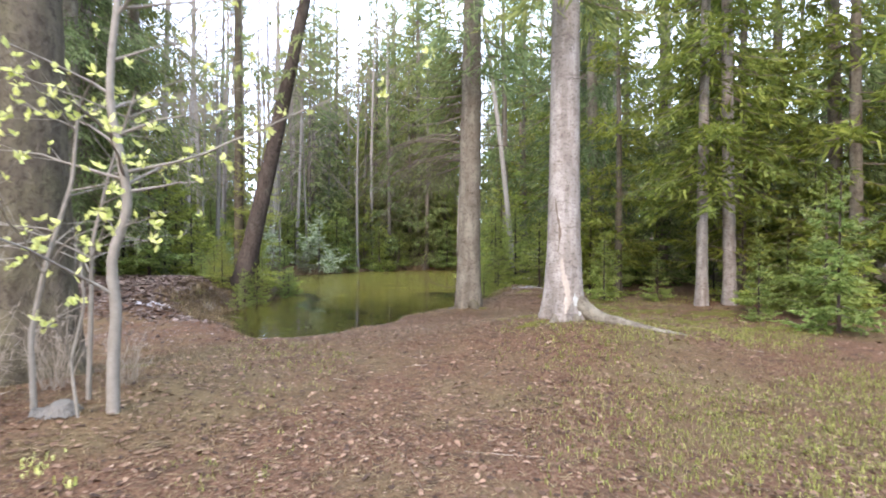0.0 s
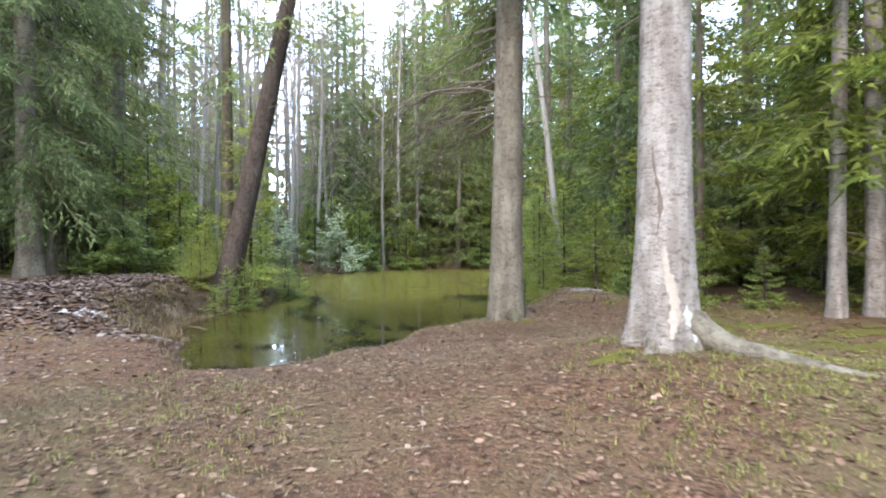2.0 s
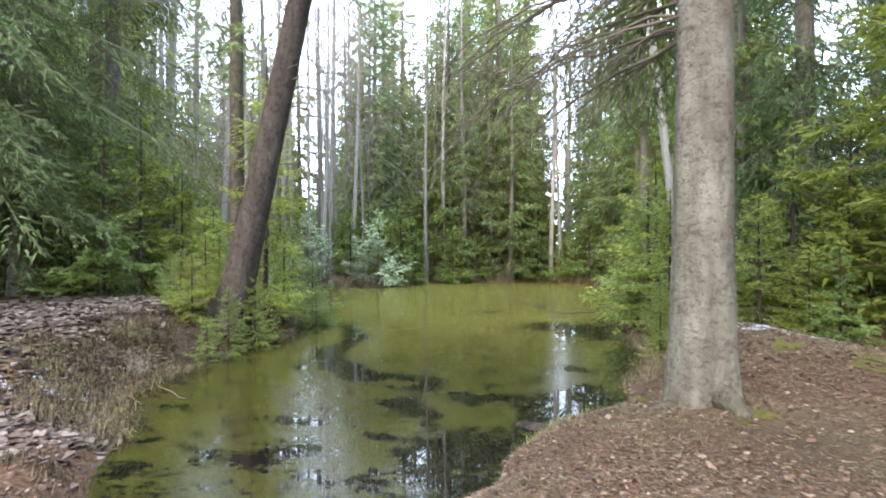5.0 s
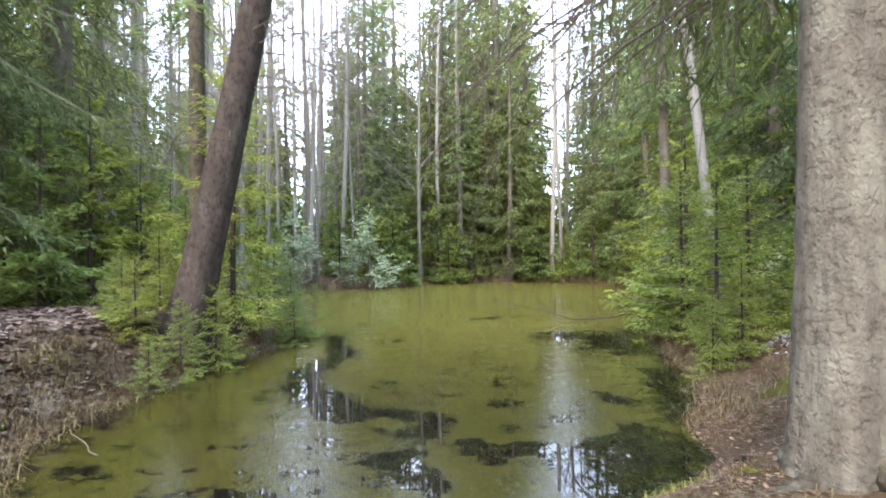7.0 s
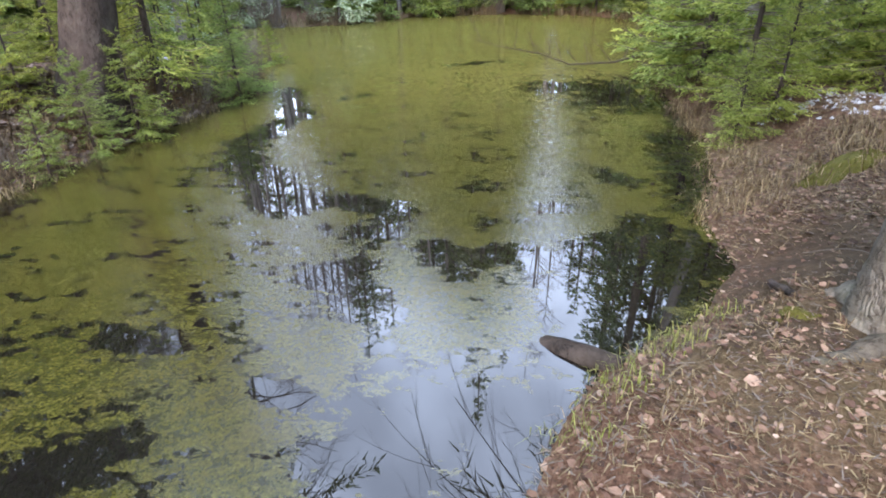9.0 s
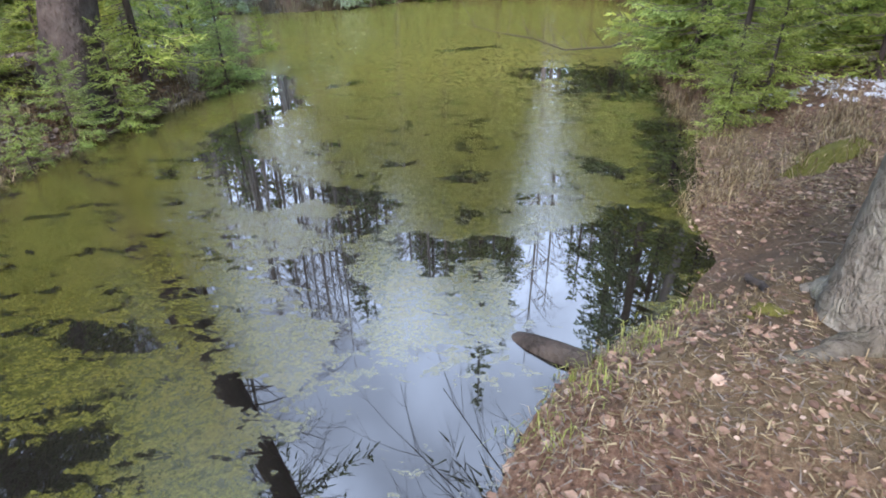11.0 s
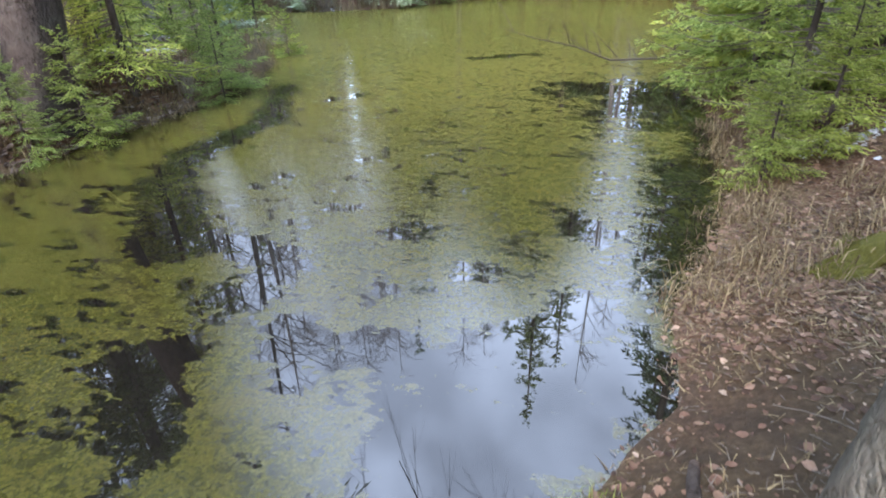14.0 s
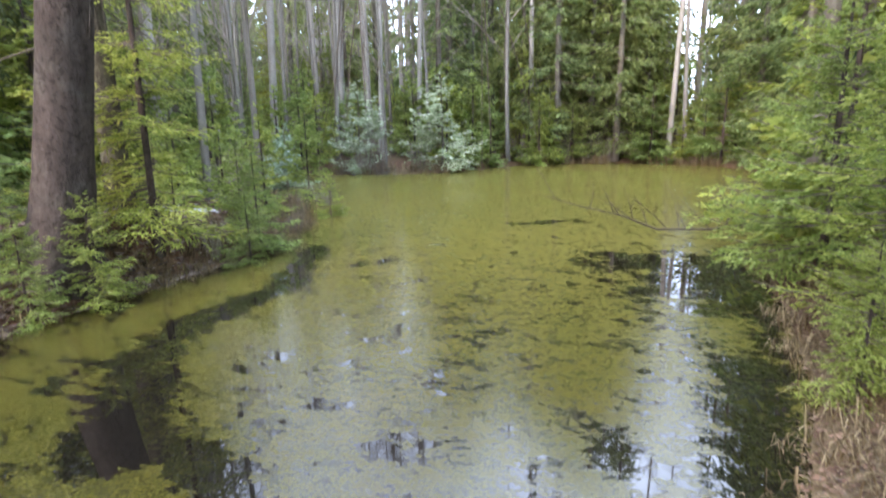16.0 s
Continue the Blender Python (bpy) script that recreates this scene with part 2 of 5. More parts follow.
def pond_water():
    m, nt, bsdf = material("pond_water")
    small = noise_of(nt, 3.4, 6, 0.62, (0.8, 1.2, 1), 0.5)
    tiny = noise_of(nt, 11, 6, 0.7, (0.75, 1.3, 1), 0.5)
    grain = noise_of(nt, 55, 8, 0.85)
    lumps = noise_of(nt, 2.2, 6, 0.7)
    clots = noise_of(nt, 14, 8, 0.8, (1, 1, 1), 0.6)
    tone = ramp(nt, grain, [(0.34, (0.010, 0.010, 0.003)), (0.50, (0.064, 0.060, 0.012)), (0.66, (0.150, 0.140, 0.040))])
    tone = mix(nt, ramp(nt, clots, [(0.38, grey(0.9)), (0.52, grey(0.0))]), tone, (0.012, 0.012, 0.003))
    tone = mix(nt, ramp(nt, lumps, [(0.42, grey(0)), (0.64, grey(0.6))]), tone, mix(nt, grain, (0.030, 0.025, 0.005), (0.125, 0.104, 0.028)))
    # darker algae near the path, paler and yellower towards the far shore
    mat = nt.nodes.new("ShaderNodeAttribute")
    mat.attribute_name = "far_share"
    tone = mix(nt, 1.0, tone, ramp(nt, mat.outputs["Fac"], [(0.0, grey(0.66)), (1.0, grey(1.0))]), "MULTIPLY")
    tone = mix(nt, mat.outputs["Fac"], tone, mix(nt, 0.45, tone, (0.140, 0.128, 0.034)))
    at = nt.nodes.new("ShaderNodeAttribute")
    at.attribute_name = "cover"
    total = nt.nodes.new("ShaderNodeMath")
    total.operation = "ADD"
    crisp = nt.nodes.new("ShaderNodeMath")
    crisp.operation = "MULTIPLY_ADD"
    crisp.inputs[1].default_value, crisp.inputs[2].default_value = 1.7, -0.35
    nt.links.new(mix(nt, 0.52, small, tiny), crisp.inputs[0])
    nt.links.new(crisp.outputs[0], total.inputs[0])
    nt.links.new(at.outputs["Fac"], total.inputs[1])
    edge = nt.nodes.new("ShaderNodeMath")
    edge.operation = "MULTIPLY_ADD"
    edge.inputs[1].default_value = 0.07
    nt.links.new(grain, edge.inputs[0])
    nt.links.new(total.outputs[0], edge.inputs[2])
    cover = ramp(nt, edge.outputs[0], [(0.525, grey(0)), (0.540, grey(1))])
    nt.links.new(mix(nt, cover, (0.006, 0.005, 0.004), tone), bsdf.inputs["Base Color"])
    film = ramp(nt, noise_of(nt, 0.8, 5, 0.6), [(0.4, grey(0.06)), (0.7, grey(0.17))])
    nt.links.new(mix(nt, cover, grey(0.012), film), bsdf.inputs["Roughness"])
    bsdf.inputs["IOR"].default_value = 1.5
    nt.links.new(mix(nt, cover, grey(0.62), grey(0.80)), bsdf.inputs["Specular IOR Level"])
    bump(nt, bsdf, mix(nt, cover, grey(0.35), mix(nt, 0.4, grain, lumps)), 0.10, 0.010)
    # algae that stand above the wet film
    dry = nt.nodes.new("ShaderNodeBsdfDiffuse")
    nt.links.new(tone, dry.inputs[0])
    crumbly = node(nt, "ShaderNodeBump", Strength=0.8, Distance=0.02)
    nt.links.new(grain, crumbly.inputs["Height"])
    nt.links.new(crumbly.outputs[0], dry.inputs["Normal"])
    part_dry = mix(nt, mat.outputs["Fac"], ramp(nt, clots, [(0.40, grey(0.05)), (0.60, grey(0.32))]), ramp(nt, clots, [(0.40, grey(0.50)), (0.60, grey(0.74))]))
    both = nt.nodes.new("ShaderNodeMixShader")
    nt.links.new(mix(nt, cover, grey(0.0), part_dry), both.inputs[0])
    nt.links.new(bsdf.outputs[0], both.inputs[1])
    nt.links.new(dry.outputs[0], both.inputs[2])
    nt.links.new(both.outputs[0], nt.nodes["Material Output"].inputs[0])
    return m


BIRCH = birch_bark()
FLOOR = forest_floor()
WATER = pond_water()


# ---- mesh helpers ----
def mesh_object(name, verts, faces, mat, parent=None, label="", smooth=True):
    me = bpy.data.meshes.new(name)
    me.from_pydata([tuple(v) for v in np.asarray(verts).tolist()] if len(verts) else [], [], faces.tolist() if isinstance(faces, np.ndarray) else faces)
    me.materials.append(mat)
    if smooth:
        me.polygons.foreach_set("use_smooth", [True] * len(me.polygons))
    me.update()
    ob = new(name, me)
    if parent:
        ob.parent = parent
    if label:
        tagged(ob, label)
    return ob


class Shape:
    """Vertices and faces gathered from tubes and blades, for one mesh."""

    def __init__(self):
        self.v, self.f, self.n = [], [], 0

    def add(self, verts, faces):
        self.v.append(verts)
        self.f.extend((np.asarray(faces) + self.n).tolist())
        self.n += len(verts)

    def tube(self, pts, radii, sides=6, lobes=0.0, cap=True):
        pts = np.asarray(pts, float)
        k = len(pts)
        d = np.gradient(pts, axis=0)
        d /= np.linalg.norm(d, axis=1)[:, None] + 1e-9
        ref = np.array((1.0, 0.0, 0.0)) if abs(d[0][0]) < 0.8 else np.array((0.0, 1.0, 0.0))
        a = np.cross(d, ref)
        a /= np.linalg.norm(a, axis=1)[:, None] + 1e-9
        b = np.cross(d, a)
        ang = np.linspace(0, 2 * np.pi, sides, endpoint=False)
        r = np.asarray(radii, float)[:, None] * np.ones(sides)
        ring = pts[:, None, :] + r[..., None] * (np.cos(ang)[None, :, None] * a[:, None, :] + np.sin(ang)[None, :, None] * b[:, None, :])
        faces = []
        for i in range(k - 1):
            for j in range(sides):
                jj = (j + 1) % sides
                faces.append((i * sides + j, i * sides + jj, (i + 1) * sides + jj, (i + 1) * sides + j))
        first = self.n
        self.add(ring.reshape(-1, 3), faces)
        if sides > 4:
            self.f.append(list(range(first, first + sides)))
            self.f.append(list(range(first + (k - 1) * sides, first + k * sides))[::-1])

    def blades(self, base, along, across, belly=0.45):
        """Diamond blades: base points, vectors to their tips, half widths."""
        n = len(base)
        if not n:
            return
        v = np.empty((n, 4, 3))
        v[:, 0] = base
        v[:, 1] = base + along * belly + across
        v[:, 2] = base + along
        v[:, 3] = base + along * belly - across
        i = np.arange(n)[:, None] * 4
        self.add(v.reshape(-1, 3), i + np.array([[0, 1, 2, 3]]))

    def spikes(self, base, along, across):
        """Tapering triangles from base points to their tips."""
        n = len(base)
        v = np.empty((n, 3, 3))
        v[:, 0], v[:, 1], v[:, 2] = base + across, base - across, base + along
        self.add(v.reshape(-1, 3), np.arange(n)[:, None] * 3 + np.array([[0, 1, 2]]))

    def ribbon(self, pts, half):
        pts = np.asarray(pts, float)
        k = len(pts)
        up = np.array((0, 0, 1.0)) * np.asarray(half)[:, None]
        self.add(np.concatenate([pts - up, pts + up]), [(i, i + 1, k + i + 1, k + i) for i in range(k - 1)])

    def make(self, name, mat, parent=None, label="", smooth=True):
        return mesh_object(name, np.concatenate(self.v), self.f, mat, parent, label, smooth)


def unit(a):
    return a / (np.linalg.norm(a, axis=-1, keepdims=True) + 1e-9)


def across_of(rng, along, width, flat=0.0):
    side = np.cross(along, rng.normal(size=along.shape) + np.array((0, 0, flat)))
    return unit(side) * np.asarray(width)[..., None]


# ---- ground and pond ----
SHORE = np.array([(-2.8, 8.7), (-2.3, 8.75), (-1.95, 9.0), (-1.75, 9.45), (-1.4, 9.8), (-1.12, 10.2), (-1.08, 10.6), (-0.95, 10.95), (-0.7, 11.3), (-0.4, 11.6), (-0.1, 11.85),
                  (0.12, 12.25), (0.08, 12.9), (0.3, 13.4), (0.55, 14.1), (0.75, 14.8), (0.9, 16.5), (1.1, 18.5), (2.0, 21), (3.4, 25), (3.8, 29), (2.5, 32), (0.9, 33.3), (-2, 33.5), (-4.6, 32.4),
                  (-6.2, 29.2), (-9, 28.3), (-12, 28), (-13.5, 26), (-11, 24), (-7.5, 22), (-5.5, 19.5), (-4.75, 17.2), (-4.9, 15.5), (-5.05, 14), (-5.1, 12.8), (-4.9, 11.8), (-4.1, 10.7), (-3.4, 9.4)])


def shore_distance(x, y):
    """Metres from the shoreline, positive on land."""
    x, y = np.asarray(x, float), np.asarray(y, float)
    best = np.full(x.shape, 1e9)
    inside = np.zeros(x.shape, bool)
    for (ax, ay), (bx, by) in zip(SHORE, np.roll(SHORE, -1, axis=0)):
        dx, dy = bx - ax, by - ay
        t = np.clip(((x - ax) * dx + (y - ay) * dy) / (dx * dx + dy * dy), 0, 1)
        best = np.minimum(best, np.hypot(x - ax - t * dx, y - ay - t * dy))
        crosses = (ay > y) != (by > y)
        inside ^= crosses & (x < ax + (y - ay) / (dy if abs(dy) > 1e-9 else 1e-9) * dx)
    return np.where(inside, -best, best)


def smoothstep(t):
    t = np.clip(t, 0, 1)
    return t * t * (3 - 2 * t)


def bell(x, y, cx, cy, sx, sy):
    return np.exp(-((x - cx) / sx) ** 2 - ((y - cy) / sy) ** 2)


def waves(x, y, scale, seed):
    r = np.random.default_rng(seed)
    z = 0
    for i in range(7):
        a, p, k = r.uniform(0, 6.28), r.uniform(0, 6.28), r.uniform(0.6, 1.8) / scale
        z = z + np.sin(x * np.cos(a) * k + y * np.sin(a) * k + p)
    return z / 7


def ground(x, y):
    x, y = np.asarray(x, float), np.asarray(y, float)
    d = shore_distance(x, y) + 0.10 * waves(x, y, 0.22, 3)
    h = 0.20 + 0.30 * bell(x, y, 1.7, 8.2, 1.7, 1.5) + 0.28 * bell(x, y, 2.2, 12.6, 1.3, 2.2) + 0.12 * bell(x, y, 0.6, 10.8, 0.9, 0.9)
    h = h + 0.22 * bell(x, y, -3.2, 4.4, 1.4, 1.6) + 0.24 * bell(x, y, 2.2, 16.0, 1.2, 2.0)
    h = h + 0.52 * smoothstep((-4.7 - x) / 1.6) * smoothstep((y - 8.5) / 4) * (1 - 0.6 * smoothstep((y - 15.5) / 3)) + 0.12 * smoothstep((y - 20) / 10)
    h = h + 0.10 * smoothstep((x - 3.0) / 3.0) - 0.10 * bell(x, y, 2.0, 4.0, 2.0, 2.0)
    h = h + 0.05 * waves(x, y, 0.9, 5) + 0.018 * waves(x, y, 0.16, 7) + 0.25 * waves(x, y, 9, 9) * smoothstep((np.hypot(x, y - 10) - 14) / 15)
    bank = smoothstep((d + 0.06) / (0.45 + 0.55 * smoothstep((-3.9 - x) / 0.8) + 0.9 * smoothstep((x + 3.2) / 3) * smoothstep((y - 11) / 3) + 2.5 * smoothstep((y - 17) / 4)))
    return np.where(d > 0.5, h * bank, -0.5 * smoothstep(-d / 1.2) - 0.03 + (h + 0.03) * bank)


def ground_z(x, y):
    return float(ground(np.array([x]), np.array([y]))[0])


def graded(lo, hi, step, far, growth=1.25):
    mid = list(np.arange(lo, hi, step))
    a, s = lo, step
    left = []
    while a > -far:
        s *= growth
        a -= s
        left.append(a)
    b, s = mid[-1], step
    right = []
    while b < far:
        s *= growth
        b += s
        right.append(b)
    return np.array(left[::-1] + mid + right)


gx, gy = graded(-7.5, 6.0, 0.09, 400), graded(1.0, 19.0, 0.09, 400)
mx, my = np.meshgrid(gx, gy)
mz = ground(mx.ravel(), my.ravel())
ny_, nx_ = mx.shape
ii = (np.arange(ny_ - 1)[:, None] * nx_ + np.arange(nx_ - 1)[None, :]).ravel()
soil = mesh_object("ground", np.column_stack([mx.ravel(), my.ravel(), mz]), np.column_stack([ii, ii + 1, ii + nx_ + 1, ii + nx_]), FLOOR)
# dark bank soil: bare from feet, plus the crown's shade put into its colour
worn_shade = bell(mx.ravel(), my.ravel(), 0.35, 12.0, 0.75, 0.75) + 0.8 * bell(mx.ravel(), my.ravel(), 0.9, 10.2, 0.8, 0.5) + 0.7 * bell(mx.ravel(), my.ravel(), -0.1, 11.2, 0.5, 0.2)
at = soil.data.attributes.new("worn_shade", "FLOAT", "POINT")
at.data.foreach_set("value", worn_shade)
tagged(soil, "forest floor of brown leaf litter and dry grass", "ground", kind="structure")
wx, wy = np.meshgrid(np.concatenate([np.arange(-15, -6, 0.3), np.arange(-6, 2, 0.07), np.arange(2, 6, 0.3)]), np.concatenate([np.arange(7.5, 21, 0.07), np.arange(21, 35.5, 0.3)]))
wr, wc = wx.shape
ii = (np.arange(wr - 1)[:, None] * wc + np.arange(wc - 1)[None, :]).ravel()
wx, wy = wx.ravel(), wy.ravel()
water = mesh_object("water", np.column_stack([wx, wy, 0 * wx]), np.column_stack([ii, ii + 1, ii + wc + 1, ii + wc]), WATER)
tagged(water, "still dark pond covered with olive-green floating algae", "pond", kind="structure")
# how closely the algae cover the pond: a mat with open channels, wide open water below the near bank


def channel(points, width):
    """How near each place of the pond lies to a winding open channel."""
    best = np.full(wx.shape, 1e9)
    for (ax, ay), (bx, by) in zip(points[:-1], points[1:]):
        dx, dy = bx - ax, by - ay
        t = np.clip(((wx - ax) * dx + (wy - ay) * dy) / (dx * dx + dy * dy + 1e-9), 0, 1)
        best = np.minimum(best, np.hypot(wx - ax - t * dx, wy - ay - t * dy))
    return np.exp(-(best / width) ** 2)


cover = 0.072 + 0.06 * smoothstep((wy - 13) / 8)
for strength, width, points in [(0.24, 0.20, [(-4.34, 17.65), (-3.9, 16.5), (-3.61, 15.93), (-3.75, 15.3), (-3.8, 14.7), (-3.6, 14.15), (-3.15, 13.6), (-2.76, 13.05)]),
                                (0.22, 0.16, [(-2.76, 13.05), (-2.4, 13.22), (-1.9, 13.0), (-1.98, 12.65)]),
                                (0.18, 0.10, [(-3.6, 14.1), (-3.9, 13.9), (-3.8, 13.5)]),
                                (0.22, 0.14, [(-1.58, 12.38), (-1.4, 12.16), (-1.14, 12.38), (-0.85, 12.3), (-0.43, 12.6), (-0.15, 12.82)]),
                                (0.20, 0.16, [(-2.1, 20.15), (-1.6, 20.4), (-1.1, 20.7)]),
                                (0.16, 0.10, [(-3.36, 16.97), (-3.0, 17.36)]),
                                (0.20, 0.13, [(-3.0, 11.3), (-2.76, 11.36)]), (0.22, 0.13, [(-2.15, 12.05), (-1.75, 11.65), (-1.7, 11.45)]), (0.20, 0.12, [(-2.2, 11.95), (-2.0, 12.15)]),
                                (0.20, 0.20, [(0.45, 13.6), (0.5, 14.3), (0.55, 15.2)]), (0.22, 0.24, [(-0.6, 11.9), (-0.3, 12.2), (-0.05, 12.3)]), (0.20, 0.12, [(-0.25, 13.9), (-0.05, 13.65)]),
                                (-0.16, 0.20, [(-2.1, 10.8), (-2.0, 10.5)]), (-0.10, 0.2, [(-1.9, 11.5), (-1.2, 11.7)]), (0.2, 0.07, [(-2.15, 11.06), (-2.05, 11.0)]), (0.19, 0.13, [(-2.6, 10.6), (-2.9, 10.4), (-3.2, 10.5)]), (0.20, 0.20, [(-2.9, 9.1), (-2.3, 9.1), (-1.9, 9.6)])]:
    cover = cover - 1.25 * strength * channel(points, width)
cover = cover - 0.30 * np.maximum(bell(wx, wy, 0.55, 17.4, 0.85, 1.15), bell(wx, wy, -0.2, 18.0, 0.6, 0.6))
cover = cover - 0.26 * np.maximum(bell(wx, wy, -1.35, 10.9, 0.60, 0.34), np.maximum(bell(wx, wy, -0.75, 11.7, 0.26, 0.34), bell(wx, wy, -1.6, 10.5, 0.45, 0.5)))
rim = shore_distance(wx, wy)
cover = cover - 0.07 * np.exp(-((rim + 0.08) / 0.18) ** 2) * (wy < 19)
at = water.data.attributes.new("cover", "FLOAT", "POINT")
at.data.foreach_set("value", cover)
# the algae turn paler and their dry share grows towards the far shore
at = water.data.attributes.new("far_share", "FLOAT", "POINT")
at.data.foreach_set("value", smoothstep((wy + 0.2 * wx - 12.0) / 7.5))


# ---- trees ----
def tree_root(name, x, y, label, category, group="", sink=0.0):
    ob = new(name)
    ob.location = (x, y, ground_z(x, y) - sink)
    return tagged(ob, label, category, group)


def trunk_mesh(parent, h, r, mat, lean=(0, 0), bend=0.0, sides=12, flare=0.5, seed=0, rough=0.02, label="", steps=26):
    rng = np.random.default_rng(seed)
    z = h * np.linspace(0, 1, steps) ** (1.6 if steps < 40 else 2.2)
    z[0] = -0.25
    t = np.clip(z / h, 0, 1)
    rad = r * (1 - t) ** 0.75 + 0.006
    rad = rad * (1 + flare * np.exp(-np.clip(z, 0, None) / (2.2 * r + 0.05)))
    px = lean[0] * z + bend * np.sin(t * 5 + seed) * h * 0.02
    py = lean[1] * z + bend * np.cos(t * 4 + seed) * h * 0.02
    pts = np.column_stack([px, py, z])
    s = Shape()
    s.tube(pts, rad, sides)
    v = s.v[0].reshape(steps, sides, 3)
    ang = np.linspace(0, 2 * np.pi, sides, endpoint=False)
    lobes = np.cos(ang * 5 + seed) * 0.6 + np.cos(ang * 3 + 2 * seed) * 0.5
    amount = flare * 0.42 * np.exp(-np.clip(z, 0, None) / (1.6 * r + 0.03))
    off = v - pts[:, None, :]
    v[:] = pts[:, None, :] + off * (1 + (amount[:, None] * lobes[None, :] + rough * rng.normal(size=(steps, sides)))[..., None])
    s.v[0] = v.reshape(-1, 3)
    s.make("trunk", mat, parent, label)
    return lambda q: np.array([np.interp(q, z, px), np.interp(q, z, py), q])


def spruce_branches(limbs, green, rng, centre, h, crown, reach, count, twigs, sub, droop, hang, blade, side=None, power=0.8, bare=0.0):
    """Whorls of boughs with side twigs, each twig set with blades of needles."""
    zs = crown + (h - crown) * np.sort(rng.uniform(0, 1, count)) ** 1.15
    for z in zs:
        t = (z - crown) / (h - crown)
        length = reach * max(0.08, (1 - t)) ** power * rng.uniform(0.55, 1.1) * (0.75 + 0.25 * min(1, t * 6))
        az = rng.uniform(0, 2 * np.pi) if side is None else rng.uniform(*side)
        out = np.array((np.cos(az), np.sin(az), 0.0))
        rise = 0.35 * t - droop * (1 - t) * rng.uniform(0.6, 1.2)
        u = np.linspace(0, 1, 4 if sub > 1 else 3)
        o = centre(z)
        pts = o + out * (u * length)[:, None] + np.array((0, 0, 1.0)) * (length * (rise * u - 0.35 * droop * u ** 2 + 0.28 * u ** 3))[:, None]
        limbs.ribbon(pts, 0.0085 * length ** 0.7 * (1 - 0.8 * u) + 0.0015)
        if rng.uniform() < bare:
            continue
        n = max(3, int(twigs * (0.4 + 0.6 * length / reach)))
        q = rng.uniform(0.12, 1.0, n)
        base = np.column_stack([np.interp(q, u, pts[:, k]) for k in range(3)])
        sgn = rng.choice([-1, 1], n)
        sidev = np.cross(out, (0, 0, 1.0))
        tl = length * (0.42 * (1 - q) + 0.16) * rng.uniform(0.6, 1.15, n)
        tl = np.minimum(tl, 0.75)
        d = out * rng.uniform(0.45, 0.9, n)[:, None] + sidev * (sgn * rng.uniform(0.3, 0.9, n))[:, None]
        d[:, 2] += -hang * rng.uniform(0.4, 1.3, n) + 0.12
        d = unit(d)
        for k in range(sub):
            f0 = k / sub
            droop_k = np.array((0, 0, -0.25 * hang))
            b = base + d * (tl * f0)[:, None] + droop_k * (tl * f0 ** 2)[:, None]
            spread = rng.normal(scale=0.34, size=d.shape) if sub > 1 else rng.normal(scale=0.15, size=d.shape)
            a = unit(d + spread) * (tl / sub * rng.uniform(1.2, 1.9, n))[:, None]
            green.spikes(b, a, across_of(rng, a, blade * rng.uniform(0.7, 1.3, n), 1.2))


def spruce(name, x, y, h, r, crown, reach, count, twigs, sub, seed, label, group, droop=0.5, hang=0.6, blade=0.035, needles=NEEDLES, mat=SPRUCE_BARK, lean=(0, 0), sides=12, dead=0, bare=0.0, power=0.8, flare=0.35, steps=26):
    root = tree_root(name, x, y, label, "tree", group)
    rng = np.random.default_rng(seed)
    centre = trunk_mesh(root, h, r, mat, lean, 0.15, sides, flare, seed, 0.02 if steps < 40 else 0.012, steps=steps)
    limbs, green = Shape(), Shape()
    spruce_branches(limbs, green, rng, centre, h, crown, reach, count, twigs, sub, droop, hang, blade, power=power, bare=bare)
    for i in range(dead):
        z = rng.uniform(0.9, crown + 1.5)
        az, ln = rng.uniform(0, 6.28), rng.uniform(0.3, 1.4)
        u = np.linspace(0, 1, 5)
        p = centre(z) + np.column_stack([np.cos(az) * u * ln, np.sin(az) * u * ln, -0.35 * ln * u ** 1.5])
        limbs.tube(p, 0.010 * (1 - 0.8 * u) + 0.001, 3)
    tagged(limbs.make("branchwork", TWIG, root, "thin dark branches"), kind="stuff")
    tagged(green.make("crown", needles, root, smooth=False), kind="stuff")
    return root


